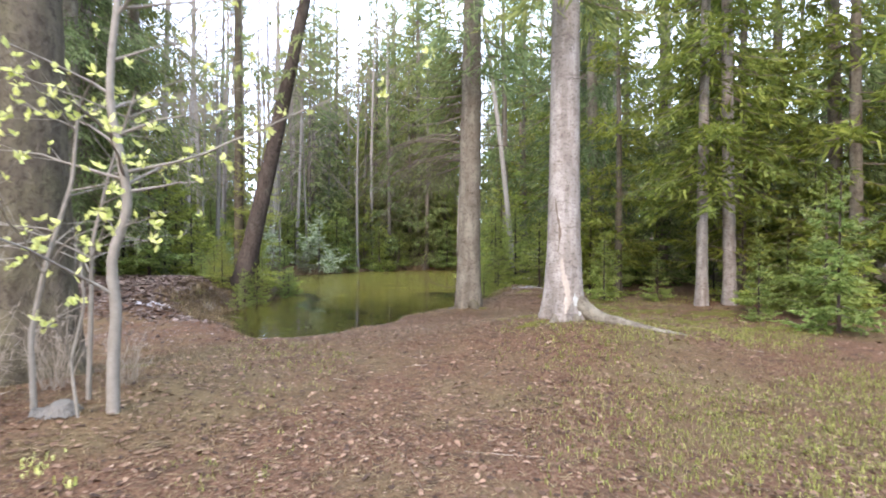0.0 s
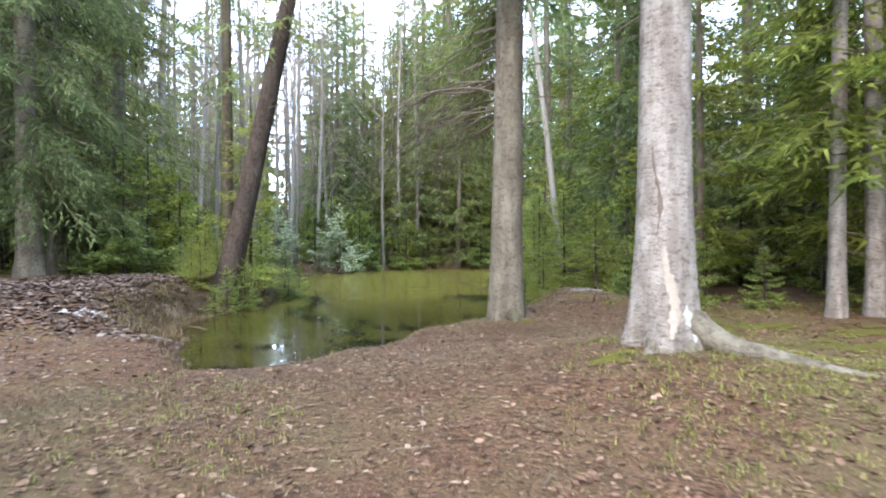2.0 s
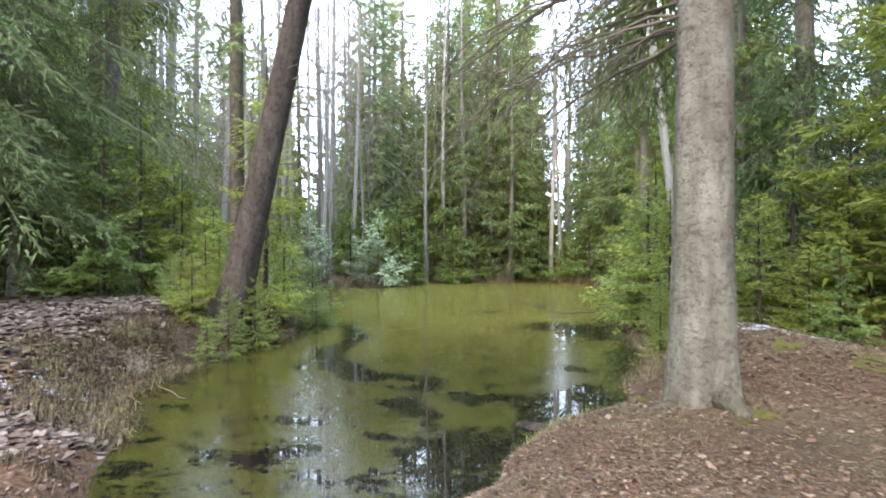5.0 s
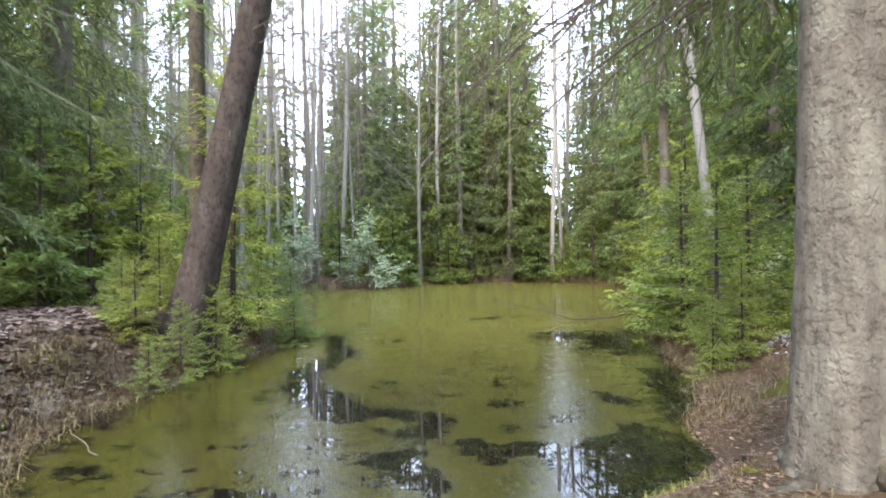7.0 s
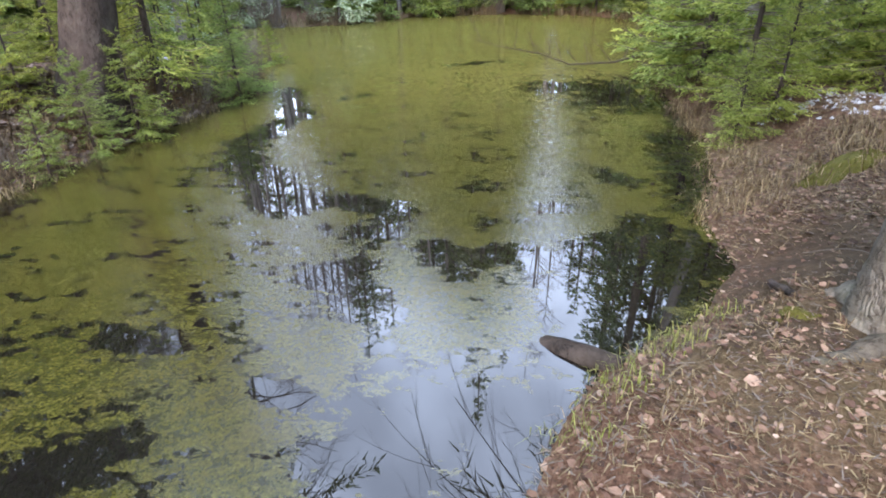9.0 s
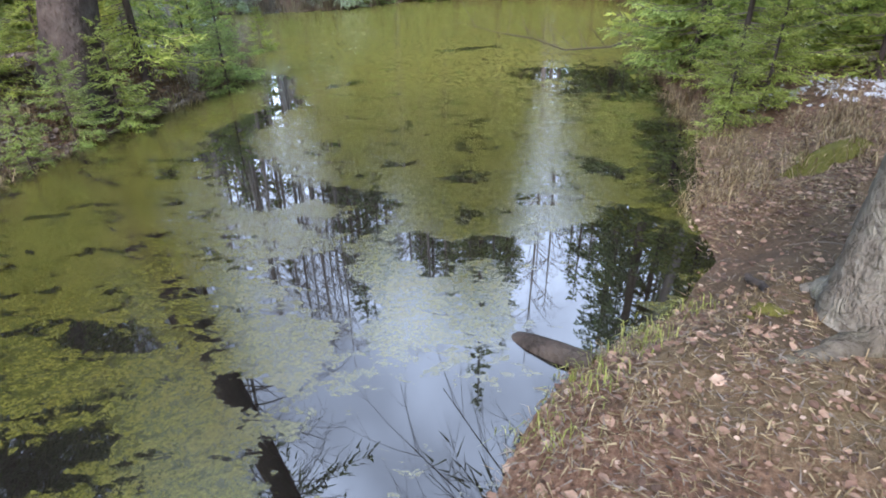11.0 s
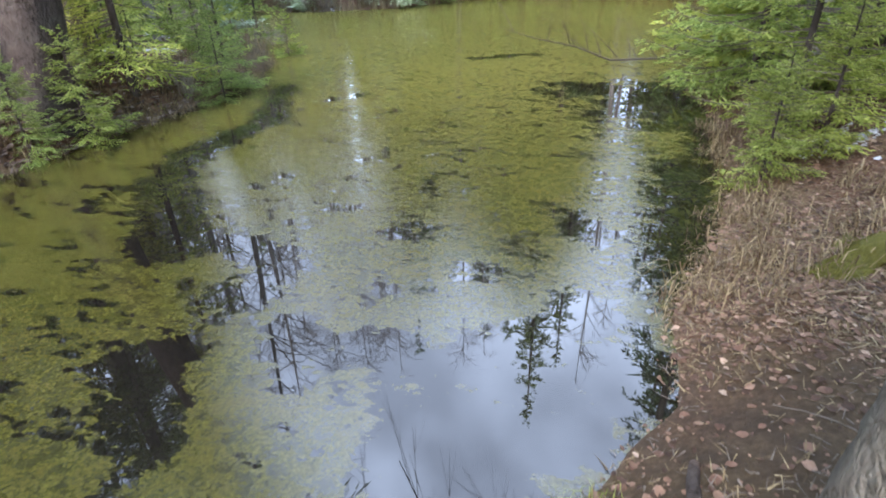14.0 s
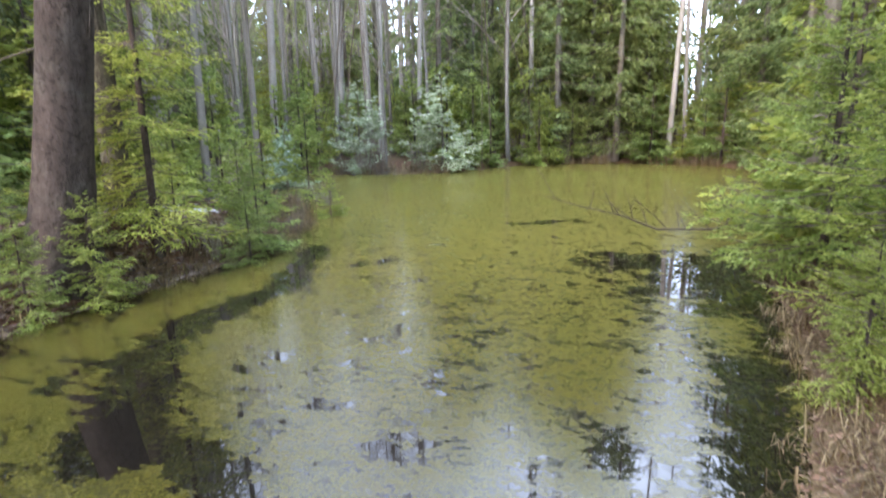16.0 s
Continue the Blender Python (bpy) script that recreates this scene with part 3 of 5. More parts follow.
def birch(name, x, y, h, r, seed, label, group="birches", lean=(0, 0), mat=BIRCH, crown=0.45, limbs_n=26, sides=10):
    root = tree_root(name, x, y, label, "tree", group)
    rng = np.random.default_rng(seed)
    centre = trunk_mesh(root, h, r, mat, lean, 0.35, sides, 0.25, seed, 0.012, steps=18)
    twig = Shape()
    for i in range(limbs_n):
        z = h * rng.uniform(crown, 0.97)
        az = rng.uniform(0, 6.28)
        ln = (h - z) * 0.38 + 0.5
        u = np.linspace(0, 1, 5)
        p = centre(z) + np.column_stack([np.cos(az) * u * ln * 0.75, np.sin(az) * u * ln * 0.75, ln * (0.9 * u - 0.35 * u ** 2)])
        twig.tube(p, r * 0.22 * (1 - 0.85 * u) + 0.002, 3)
        n = 12
        q = rng.uniform(0.2, 1, n)
        b = np.column_stack([np.interp(q, u, p[:, k]) for k in range(3)])
        a = unit(rng.normal(size=(n, 3)) + np.array((np.cos(az), np.sin(az), 0.1))) * rng.uniform(0.35, 0.95, n)[:, None]
        twig.blades(b, a, across_of(rng, a, np.full(n, 0.007)))
        c = b + a * 0.6
        a2 = unit(a + rng.normal(size=(n, 3)) * 0.4 - np.array((0, 0, 0.45))) * rng.uniform(0.3, 0.7, n)[:, None]
        twig.blades(c, a2, across_of(rng, a2, np.full(n, 0.005)))
    tagged(twig.make("crown", GREY_TWIG, root, "bare grey twigs"), kind="stuff")
    return root


def shrub(name, x, y, h, stems, seed, label, group="bare bushes", mat=GREY_TWIG):
    root = tree_root(name, x, y, label, "bush", group)
    rng = np.random.default_rng(seed)
    s = Shape()
    for i in range(stems):
        az, sp = rng.uniform(0, 6.28), rng.uniform(0.1, 0.75)
        ln = h * rng.uniform(0.5, 1.0)
        u = np.linspace(0, 1, 5)
        wob = np.cumsum(rng.normal(scale=0.05, size=(5, 3)), axis=0) * ln
        p = np.column_stack([np.cos(az) * (0.12 + sp * u * ln * 0.6), np.sin(az) * (0.12 + sp * u * ln * 0.6), u * ln * (1 - 0.35 * sp * u)]) + wob
        p[0, 2] = -0.1
        s.tube(p, 0.009 * (1 - 0.8 * u) * max(0.5, h / 2) + 0.001, 3)
        n = 9
        q = rng.uniform(0.25, 1, n)
        b = np.column_stack([np.interp(q, u, p[:, k]) for k in range(3)])
        a = unit(rng.normal(size=(n, 3)) + np.array((np.cos(az), np.sin(az), 0.8))) * (rng.uniform(0.12, 0.45, n) * h * 0.5)[:, None]
        s.blades(b, a, across_of(rng, a, np.full(n, 0.005)), 0.2)
    tagged(s.make("stemwork", mat, root), kind="stuff")
    return root


def copied(ob, x, y, turn, size, lean=0.0):
    m = Matrix.Translation((x, y, ground_z(x, y) - 0.03)) @ Euler((radians(lean), 0, turn)).to_matrix().to_4x4() @ Matrix.Scale(size, 4)
    return copy_thing(ob, m)


# tall trees beside the path
tree_a = spruce("spruce_tree", 1.86, 8.15, 21, 0.235, 4.6, 2.6, 120, 24, 3, 11, "old spruce with pale grey bark and a bare wood scar", "old spruces", 0.35, 0.9, 0.022, mat=PALE_BARK, sides=64, dead=5, flare=0.42, steps=110)
tree_b = spruce("spruce_tree", 0.55, 11.2, 20, 0.23, 4.8, 2.8, 160, 24, 3, 12, "old spruce with flaky grey-brown bark on the bank", "old spruces", 0.3, 1.0, 0.02, mat=SPRUCE_BARK, sides=64, bare=0.1, flare=0.24, steps=110)
tree_l = spruce("leaning_spruce", -5.54, 14.9, 17, 0.235, 5.5, 1.6, 80, 22, 3, 13, "dark spruce leaning over the pond bank", "old spruces", 0.6, 0.9, 0.022, mat=DARK_BARK, lean=(0.222, 0.02), sides=28, dead=10, flare=0.5, steps=50)
tree_m = spruce("spruce_tree", -6.05, 16.1, 19, 0.135, 4.5, 1.8, 90, 22, 3, 14, "slim brown spruce close behind the leaning one", "old spruces", 0.6, 0.8, 0.022, mat=MOSSY_BARK, lean=(0.012, 0.0), sides=20, dead=14)
spruce("spruce_tree", -3.85, 5.15, 20, 0.32, 5.0, 2.6, 110, 20, 3, 15, "thick old spruce behind the bare sapling", "old spruces", 0.6, 0.8, 0.025, mat=MOSSY_BARK, sides=48, flare=0.5, steps=70)

# forest stock, each built once at a place of its own and then copied
hero = [spruce("spruce_tree", -9.8, 14.6, 21, 0.24, 2.4, 3.4, 290, 36, 5, 21, "tall spruce with drooping dark green boughs", "forest spruces", 0.75, 1.0, 0.019, needles=DARK_NEEDLES, dead=14),
       spruce("spruce_tree", -10.4, 18.7, 23, 0.20, 1.6, 3.2, 290, 36, 5, 22, "tall spruce with drooping dark green boughs", "forest spruces", 0.8, 1.1, 0.019, needles=DARK_NEEDLES, dead=8)]
big = [spruce("spruce_tree", -15.0, 20.5, 21, 0.22, 2.0, 3.3, 175, 26, 3, 25, "tall spruce with drooping dark green boughs", "forest spruces", 0.7, 1.0, 0.034, needles=DARK_NEEDLES),
       spruce("spruce_tree", 11.5, 19.0, 23, 0.20, 1.6, 3.2, 185, 26, 3, 26, "tall spruce with drooping dark green boughs", "forest spruces", 0.8, 1.0, 0.034),
       spruce("spruce_tree", -8.6, 36.5, 20, 0.19, 2.0, 3.0, 215, 24, 3, 23, "tall spruce with drooping dark green boughs", "forest spruces", 0.6, 0.8, 0.04, dead=8)]
mid = [spruce("spruce_tree", 4.4, 20.4, 13, 0.13, 1.3, 2.6, 130, 23, 3, 31, "middle-sized spruce with yellow-green lower boughs", "forest spruces", 0.35, 0.4, 0.036, needles=YELLOW_NEEDLES, dead=4),
       spruce("spruce_tree", -2.2, 36.0, 14, 0.13, 0.6, 2.5, 140, 23, 3, 32, "middle-sized green spruce in the wood", "forest spruces", 0.45, 0.6, 0.036)]
fine = [spruce("young_spruce", 1.5, 15.7, 2.3, 0.03, 0.05, 1.1, 110, 28, 6, 41, "young green spruce overhanging the water", "young spruces", 0.3, 0.35, 0.011, needles=YOUNG_NEEDLES, mat=DARK_BARK, sides=6, power=0.65),
        spruce("young_spruce", -5.37, 16.0, 5.2, 0.04, 0.25, 1.25, 130, 30, 6, 42, "slim young spruce beside the leaning trunk", "young spruces", 0.3, 0.4, 0.011, needles=YOUNG_NEEDLES, mat=DARK_BARK, sides=6, power=0.65)]
young = [spruce("young_spruce", 6.7, 9.6, 2.4, 0.03, 0.08, 1.05, 60, 22, 3, 44, "young green spruce in the undergrowth", "young spruces", 0.3, 0.35, 0.030, needles=YOUNG_NEEDLES, mat=DARK_BARK, sides=5, power=0.65),
         spruce("young_spruce", -8.2, 17.9, 2.9, 0.03, 0.08, 1.1, 60, 22, 3, 45, "young green spruce in the undergrowth", "young spruces", 0.25, 0.3, 0.030, needles=YOUNG_NEEDLES, mat=DARK_BARK, sides=5, power=0.65)]
pale = [spruce("young_spruce", -6.75, 29.9, 3.3, 0.04, 0.1, 1.75, 80, 24, 3, 43, "young spruce with pale frosted boughs", "young spruces", 0.2, 0.3, 0.03, needles=PALE_NEEDLES, sides=6, power=0.65)]
far = [spruce("spruce_tree", -16, 44, 22, 0.18, 1.6, 2.9, 130, 24, 1, 51, "distant tall dark green spruce", "forest spruces", 0.6, 0.8, 0.07, sides=6),
       spruce("spruce_tree", 12, 46, 19, 0.16, 1.5, 2.6, 120, 24, 1, 52, "distant tall dark green spruce", "forest spruces", 0.5, 0.6, 0.07, sides=6)]
birches = [birch("birch_tree", -11.0, 21.7, 21, 0.15, 61, "birch with grey-white bark and a bare crown"),
           birch("birch_tree", 1.0, 34.3, 19, 0.11, 62, "slim birch at the far shore"),
           birch("birch_tree", 2.3, 17.7, 17, 0.085, 63, "slim birch leaning towards the pond", lean=(-0.12, 0.03))]
poles = [birch("bare_tree", 6.0, 30, 17, 0.085, 64, "thin bare grey tree in the wood", "thin bare trees", mat=POLE_BARK, crown=0.2, limbs_n=40, sides=6)]
bushes = [shrub("bare_bush", -3.0, 34.0, 1.8, 34, 71, "leafless brown bush on the far bank", mat=TWIG),
          shrub("bare_bush", -7.6, 29.8, 1.5, 30, 72, "leafless grey bush on the far bank", mat=GREY_TWIG)]
tree_r = spruce("spruce_tree", 5.6, 11.75, 18, 0.115, 2.3, 2.3, 150, 28, 4, 24, "spruce with a pale lower trunk beside the path", "forest spruces", 0.6, 0.7, 0.026, mat=PALE_BARK, needles=YELLOW_NEEDLES, dead=8)

spruce("spruce_tree", 2.4, 21.4, 22, 0.12, 5.0, 1.4, 120, 26, 3, 27, "slim tall spruce on the bank with a high crown", "forest spruces", 0.7, 1.0, 0.028, dead=16)

for ob, x, y, turn, size in [(hero[1], -10.3, 16.0, 1.0, 0.95), (birches[0], -10.9, 36.5, 1.2, 1.0), (birches[1], -4.4, 34.9, 2.0, 1.0), (birches[1], -3.5, 35.2, 4.0, 0.9), (birches[0], 7.6, 24.0, 2.5, 0.95),
                             (birches[0], 9.3, 23.0, 3.9, 1.0), (birches[0], 6.2, 21.5, 5.0, 0.9), (tree_r, 6.25, 12.0, 1.9, 1.15),
                             (mid[0], 7.4, 13.6, 0.5, 1.0), (mid[0], 8.6, 11.4, 2.4, 1.05), (big[0], 8.4, 16.4, 1.3, 0.9), (mid[0], 3.4, 23.0, 4.0, 0.9), (mid[1], 5.6, 26.0, 1.0, 1.0), (hero[1], 5.2, 19.2, 1.0, 1.05), (big[1], 5.3, 22.4, 2.0, 1.0),
                             (pale[0], -9.6, 24.6, 1.0, 0.7), (pale[0], -9.7, 29.3, 2.2, 0.95), (pale[0], 3.1, 17.2, 4.0, 0.45),
                             (fine[0], 2.15, 16.3, 2.0, 1.0), (fine[0], 1.5, 14.95, 4.0, 0.5), (fine[0], 1.1, 14.75, 5.0, 0.42), (fine[0], 2.7, 15.4, 1.0, 0.85), (fine[0], -5.2, 14.35, 1.0, 0.42), (fine[0], -4.72, 16.75, 3.0, 0.42), (fine[0], -5.05, 14.9, 0.5, 0.5), (fine[0], -5.75, 14.3, 2.9, 0.45), (fine[0], -6.0, 14.4, 4.4, 0.4), (fine[0], -6.7, 15.2, 0.4, 0.35), (fine[0], -5.1, 13.6, 2.4, 0.3), (young[0], -6.0, 18.2, 1.4, 0.5), (young[1], -6.6, 19.6, 2.4, 0.7), (young[0], -5.6, 20.2, 3.4, 0.4), (bushes[0], -5.3, 18.6, 0.4, 0.5), (bushes[1], -6.6, 21.6, 2.4, 0.6), (young[1], -7.6, 22.6, 4.4, 0.8), (young[0], -7.0, 17.6, 0.4, 0.5), (young[1], -7.9, 18.9, 1.4, 0.6), (young[0], -6.9, 18.9, 2.4, 0.6), (young[1], -6.3, 17.2, 3.4, 0.35), (bushes[1], -5.3, 12.5, 0.4, 0.28), (bushes[0], -5.35, 13.5, 1.4, 0.3), (bushes[1], -5.15, 16.6, 2.4, 0.4),
                             (fine[0], -5.0, 17.3, 5.0, 0.6), (fine[0], -6.3, 15.6, 2.6, 0.5), (young[0], 3.0, 13.9, 0.6, 0.5), (young[0], 4.0, 13.6, 1.6, 0.45), (young[1], 4.6, 14.2, 2.6, 0.5), (young[0], 3.3, 15.2, 3.6, 0.5), (young[1], 2.9, 16.4, 4.6, 0.6), (young[0], 5.0, 12.8, 5.6, 0.45), (young[1], 5.4, 9.4, 0.6, 0.4), (young[0], 6.0, 10.4, 2.1, 0.6), (young[1], 3.7, 12.6, 3.6, 0.55), (fine[0], 1.55, 17.3, 2.2, 1.15),
                             (mid[1], -3.4, 34.2, 0.3, 0.95), (mid[1], -1.0, 34.6, 1.8, 1.0), (mid[1], -8.3, 34.2, 3.3, 1.1), (mid[1], 3.7, 33.4, 4.2, 0.9), (mid[1], 4.4, 31.0, 5.2, 1.0), 
                             (big[2], -2.0, 38.2, 2.0, 1.0), (big[2], -1.7, 36.8, 4.0, 1.25), (big[2], 5.4, 36.0, 2.2, 1.25), (big[2], 5.2, 35.0, 1.0, 0.9), (mid[0], 4.9, 15.4, 5.5, 0.8), (big[0], -13.0, 17.2, 0.3, 1.0), (big[1], -12.6, 20.6, 1.3, 1.0), (big[0], -17.2, 23.6, 2.3, 1.05), (big[0], -15.4, 15.0, 4.3, 1.0), (big[1], 7.4, 18.6, 0.3, 0.9), (big[0], 9.8, 20.2, 1.3, 1.0), (big[1], 6.9, 27.0, 2.3, 0.95), (big[0], 12.0, 14.4, 3.3, 1.0), (big[1], 9.4, 13.2, 4.3, 0.85), (big[2], 8.6, 30.5, 0.3, 1.0)]:
    copied(ob, x, y, turn, size)


def clear(x, y, gap):
    """Whether a place is off the water, the path and the open ground."""
    d = float(shore_distance(np.array([x]), np.array([y]))[0])
    if d < gap or (math.hypot(x + 6.7, y - 29.8) < 1.9 and y < 31):
        return False
    if -4.6 < x < 4.8 and -9 < y < 16:
        return False
    if -9.2 < x < -4 and 2 < y < 15.5:
        return False
    return True


rng = np.random.default_rng(5)
taken = [(o.location.x, o.location.y) for o in scene.objects if o.parent is None and o.name.split(".")[0].endswith(("tree", "spruce"))]


def scatter(stock, count, x0, x1, y0, y1, gap, apart, lo, hi, keep=None):
    made = 0
    for _ in range(count * 14):
        if made >= count:
            return
        x, y = rng.uniform(x0, x1), rng.uniform(y0, y1)
        if not clear(x, y, gap) or any(math.hypot(x - a, y - b) < apart for a, b in taken) or (keep and not keep(x, y)):
            continue
        taken.append((x, y))
        copied(stock[rng.integers(len(stock))], x, y, rng.uniform(0, 6.28), rng.uniform(lo, hi), rng.uniform(-1.5, 1.5))
        made += 1


def off_gaps(x, y):
    """Keeps the nearer stretch of thin birch wood, and the gaps, free of spruces."""
    a = math.degrees(math.atan2(x + 1.28, y - 8.1))
    return open_sky(x, y) and not -36.0 < a < -17.5


def open_sky(x, y):
    """Keeps three narrow gaps in the wood, through which the sky shows."""
    a = math.degrees(math.atan2(x + 0.8, y - 9.4))
    away = max(5.0, math.hypot(x + 0.8, y - 9.4))
    crown = math.degrees(math.atan(0.95 / away))
    return not any(lo - crown < a < hi + crown and away < reach for lo, hi, reach in ((-21.4, -20.0, 99), (-12.2, -11.8, 34), (3.5, 6.1, 99)))


scatter([big[2]], 15, -8.5, 1.5, 33.8, 44, 0.8, 1.7, 0.95, 1.2, off_gaps)
scatter(mid, 8, -9, 7, 33.5, 40, 0.8, 1.3, 0.8, 1.2, off_gaps)
scatter(big, 9, -30, -9, 14, 40, 1.5, 2.2, 0.8, 1.1, off_gaps)
scatter(big, 9, 6, 26, 10, 40, 1.5, 2.2, 0.8, 1.1, off_gaps)
scatter(big, 10, 0, 12, 33, 46, 1.5, 2.0, 0.85, 1.1, off_gaps)
scatter(mid, 10, -24, -8, 20, 40, 1.0, 1.6, 0.6, 1.0, off_gaps)
scatter(mid, 10, 5, 20, 14, 40, 1.0, 1.6, 0.6, 1.0, off_gaps)
scatter(birches[:2], 26, -28, 24, 20, 55, 1.2, 1.4, 0.7, 1.1, lambda x, y: y > 39 or abs(x + 2) > 9)
scatter(poles + birches[:2], 34, -30, 6, 22, 58, 1.0, 0.9, 0.8, 1.15, lambda x, y: not off_gaps(x, y))
scatter(mid + [big[2]], 26, -34, -8, 36, 60, 1.0, 1.4, 0.7, 1.0, open_sky)
scatter(poles, 18, -16, -6, 20, 34, 0.8, 0.8, 0.7, 1.1)
scatter(birches[:2] + poles, 26, -14, 14, 37, 52, 1.0, 0.8, 0.6, 0.9)
scatter(poles, 40, -25, 25, 18, 52, 1.0, 1.0, 0.7, 1.2)
scatter(far, 120, -50, 50, 40, 74, 2, 1.7, 0.8, 1.15, open_sky)
scatter(far, 60, -45, 6, 40, 74, 2, 1.7, 0.85, 1.15, open_sky)
# next three: unseen spruces beside and behind the path, added to shade the ground
scatter(big, 7, 9.5, 17, 0, 11, 2, 2.4, 0.85, 1.1)
scatter(big, 6, -18, -11.5, -2, 12, 2, 2.4, 0.85, 1.1)
scatter(far, 12, -26, 26, -30, -14, 5, 2.6, 0.85, 1.15)
scatter(far, 30, -45, 45, -5, 30, 5, 2.4, 0.85, 1.1, lambda x, y: abs(x) > 17)
scatter(young, 40, -14, 9, 15.5, 38, 0.15, 0.7, 0.7, 1.5)
scatter(young, 22, 4.2, 12, 8, 20, 0.3, 0.7, 0.5, 1.2)
scatter(young, 18, -18, -7, 15, 30, 0.3, 0.8, 0.7, 1.4)
scatter(young, 40, -12, 6, 27, 37, 0.05, 0.5, 0.6, 1.4)
scatter(young, 70, -16, 7, 18, 40, 0.1, 0.45, 0.6, 1.5)
scatter(bushes, 60, -14, 7, 20, 36, 0.05, 0.5, 0.6, 1.1)

# the woods beyond, as one growth
woods = Shape()
wrng = np.random.default_rng(77)
for i in range(800):
    a, dist = wrng.uniform(0, 6.283), wrng.uniform(46, 95)
    cx, cy = dist * math.cos(a), 14 + dist * math.sin(a)
    hh = wrng.uniform(9, 24) if open_sky(cx, cy) else wrng.uniform(6, 12)
    n = 80
    q = wrng.uniform(0, 1, n) ** 1.3
    rad = 2.6 * (1 - q) ** 0.7 * wrng.uniform(0.2, 1, n)
    az = wrng.uniform(0, 6.283, n)
    b = np.column_stack([cx + rad * np.cos(az), cy + rad * np.sin(az), 0.2 + q * hh])
    d = np.column_stack([np.cos(az), np.sin(az), wrng.uniform(-1.2, 0.2, n)]) * wrng.uniform(0.6, 1.4, n)[:, None]
    woods.spikes(b, d, across_of(wrng, d, np.full(n, 0.26)))
tagged(woods.make("distant_woods", NEEDLES, smooth=False), "dense green wood beyond the pond", "woods", kind="stuff")
stems = Shape()
for i in range(500):
    a, dist = wrng.uniform(0, 6.283), wrng.uniform(44, 95)
    cx, cy = dist * math.cos(a), 14 + dist * math.sin(a)
    stems.tube([(cx, cy, -0.5), (cx + wrng.normal(0, 0.3), cy, 10), (cx + wrng.normal(0, 0.5), cy, 20)], [0.14, 0.1, 0.04], 4)
tagged(stems.make("distant_trunks", BIRCH), "many thin pale trunks far in the wood", "woods", kind="stuff")


# ---- ground cover ----
def free_of_trunks(x, y):
    keep = np.ones(x.shape, bool)
    for cx, cy, r in ((1.86, 8.15, 0.36), (0.50, 11.15, 0.3), (-3.85, 5.15, 0.45), (-5.42, 14.9, 0.3)):
        keep &= np.hypot(x - cx, y - cy) > r
    return keep


def bare_soil(x, y):
    """Where feet have cleared the litter away."""
    return bell(x, y, 0.35, 12.0, 0.6, 0.65) + 0.8 * bell(x, y, 0.9, 10.2, 0.7, 0.45)


def litter(name, count, x0, x1, y0, y1, lo, hi, seed, label, patchy=0.3, simple=True, skew=3.5, mat=LEAVES):
    r = np.random.default_rng(seed)
    x, y = r.uniform(x0, x1, count * 2), r.uniform(y0, y1, count * 2)
    d = shore_distance(x, y)
    inward = np.minimum(np.minimum(x - x0, x1 - x), np.minimum(y - y0, y1 - y)) + 0.5 * waves(x, y, 0.5, 33)
    keep = (inward > r.uniform(0, 1, x.shape) ** 2 * 0.3 * min(x1 - x0, y1 - y0)) & (d > -0.02) & free_of_trunks(x, y) & (bare_soil(x, y) < r.uniform(0.2, 1.1, x.shape)) & (waves(x, y, 0.7, 31) + r.uniform(-1, 1, x.shape) * 0.8 > -patchy)
    x, y = x[keep][:count], y[keep][:count]
    n = len(x)
    z = ground(x, y)
    size = lo + (hi - lo) * r.uniform(0, 1, n) ** skew
    az = r.uniform(0, 6.283, n)
    ax = np.column_stack([np.cos(az), np.sin(az), r.normal(0, 0.14, n)]) * size[:, None]
    side = np.column_stack([-np.sin(az), np.cos(az), r.normal(0, 0.22, n)]) * (size * r.uniform(0.28, 0.42, n))[:, None]
    c = np.column_stack([x, y, z + 0.004 + r.uniform(0, 0.007, n)])
    v = np.empty((n, 6, 3))
    curl = (size * r.uniform(-0.02, 0.14, n))[:, None] * np.array((0, 0, 1.0))
    v[:, 0] = c - ax * 0.5
    v[:, 1] = c - ax * 0.12 + side + curl
    v[:, 2] = c + ax * 0.22 + side * 0.8 + curl
    v[:, 3] = c + ax * 0.5 + curl * 0.6
    v[:, 4] = c + ax * 0.22 - side * 0.8 + curl
    v[:, 5] = c - ax * 0.12 - side + curl
    i = np.arange(n)[:, None] * 6
    if simple:
        v = np.stack([v[:, 0], 0.5 * (v[:, 1] + v[:, 2]), v[:, 3], 0.5 * (v[:, 4] + v[:, 5])], axis=1)
        faces = np.arange(n)[:, None] * 4 + np.array([[0, 3, 2, 1]])
    else:
        faces = np.concatenate([i + np.array([[0, 3, 2, 1]]), i + np.array([[0, 5, 4, 3]])])
    ob = mesh_object(name, v.reshape(-1, 3), faces, mat, smooth=False)
    return tagged(ob, label, "fallen leaves", kind="stuff")


litter("leaf_litter", 36000, -5, 4.5, 1.6, 10.5, 0.018, 0.065, 81, "brown fallen leaves strewn over the path")
litter("leaf_litter", 26000, -1.6, 3.0, 8.4, 14.0, 0.012, 0.048, 82, "brown fallen leaves on the pond bank", 0.5, False)
litter("leaf_litter", 18000, -10, -3.2, 7, 21, 0.03, 0.09, 83, "dull curled leaves on the raised bank", 0.6, mat=GREY_LEAVES)
litter("leaf_litter", 7000, 2.0, 9, 6, 17, 0.04, 0.08, 84, "brown fallen leaves under the trees", 0.5)


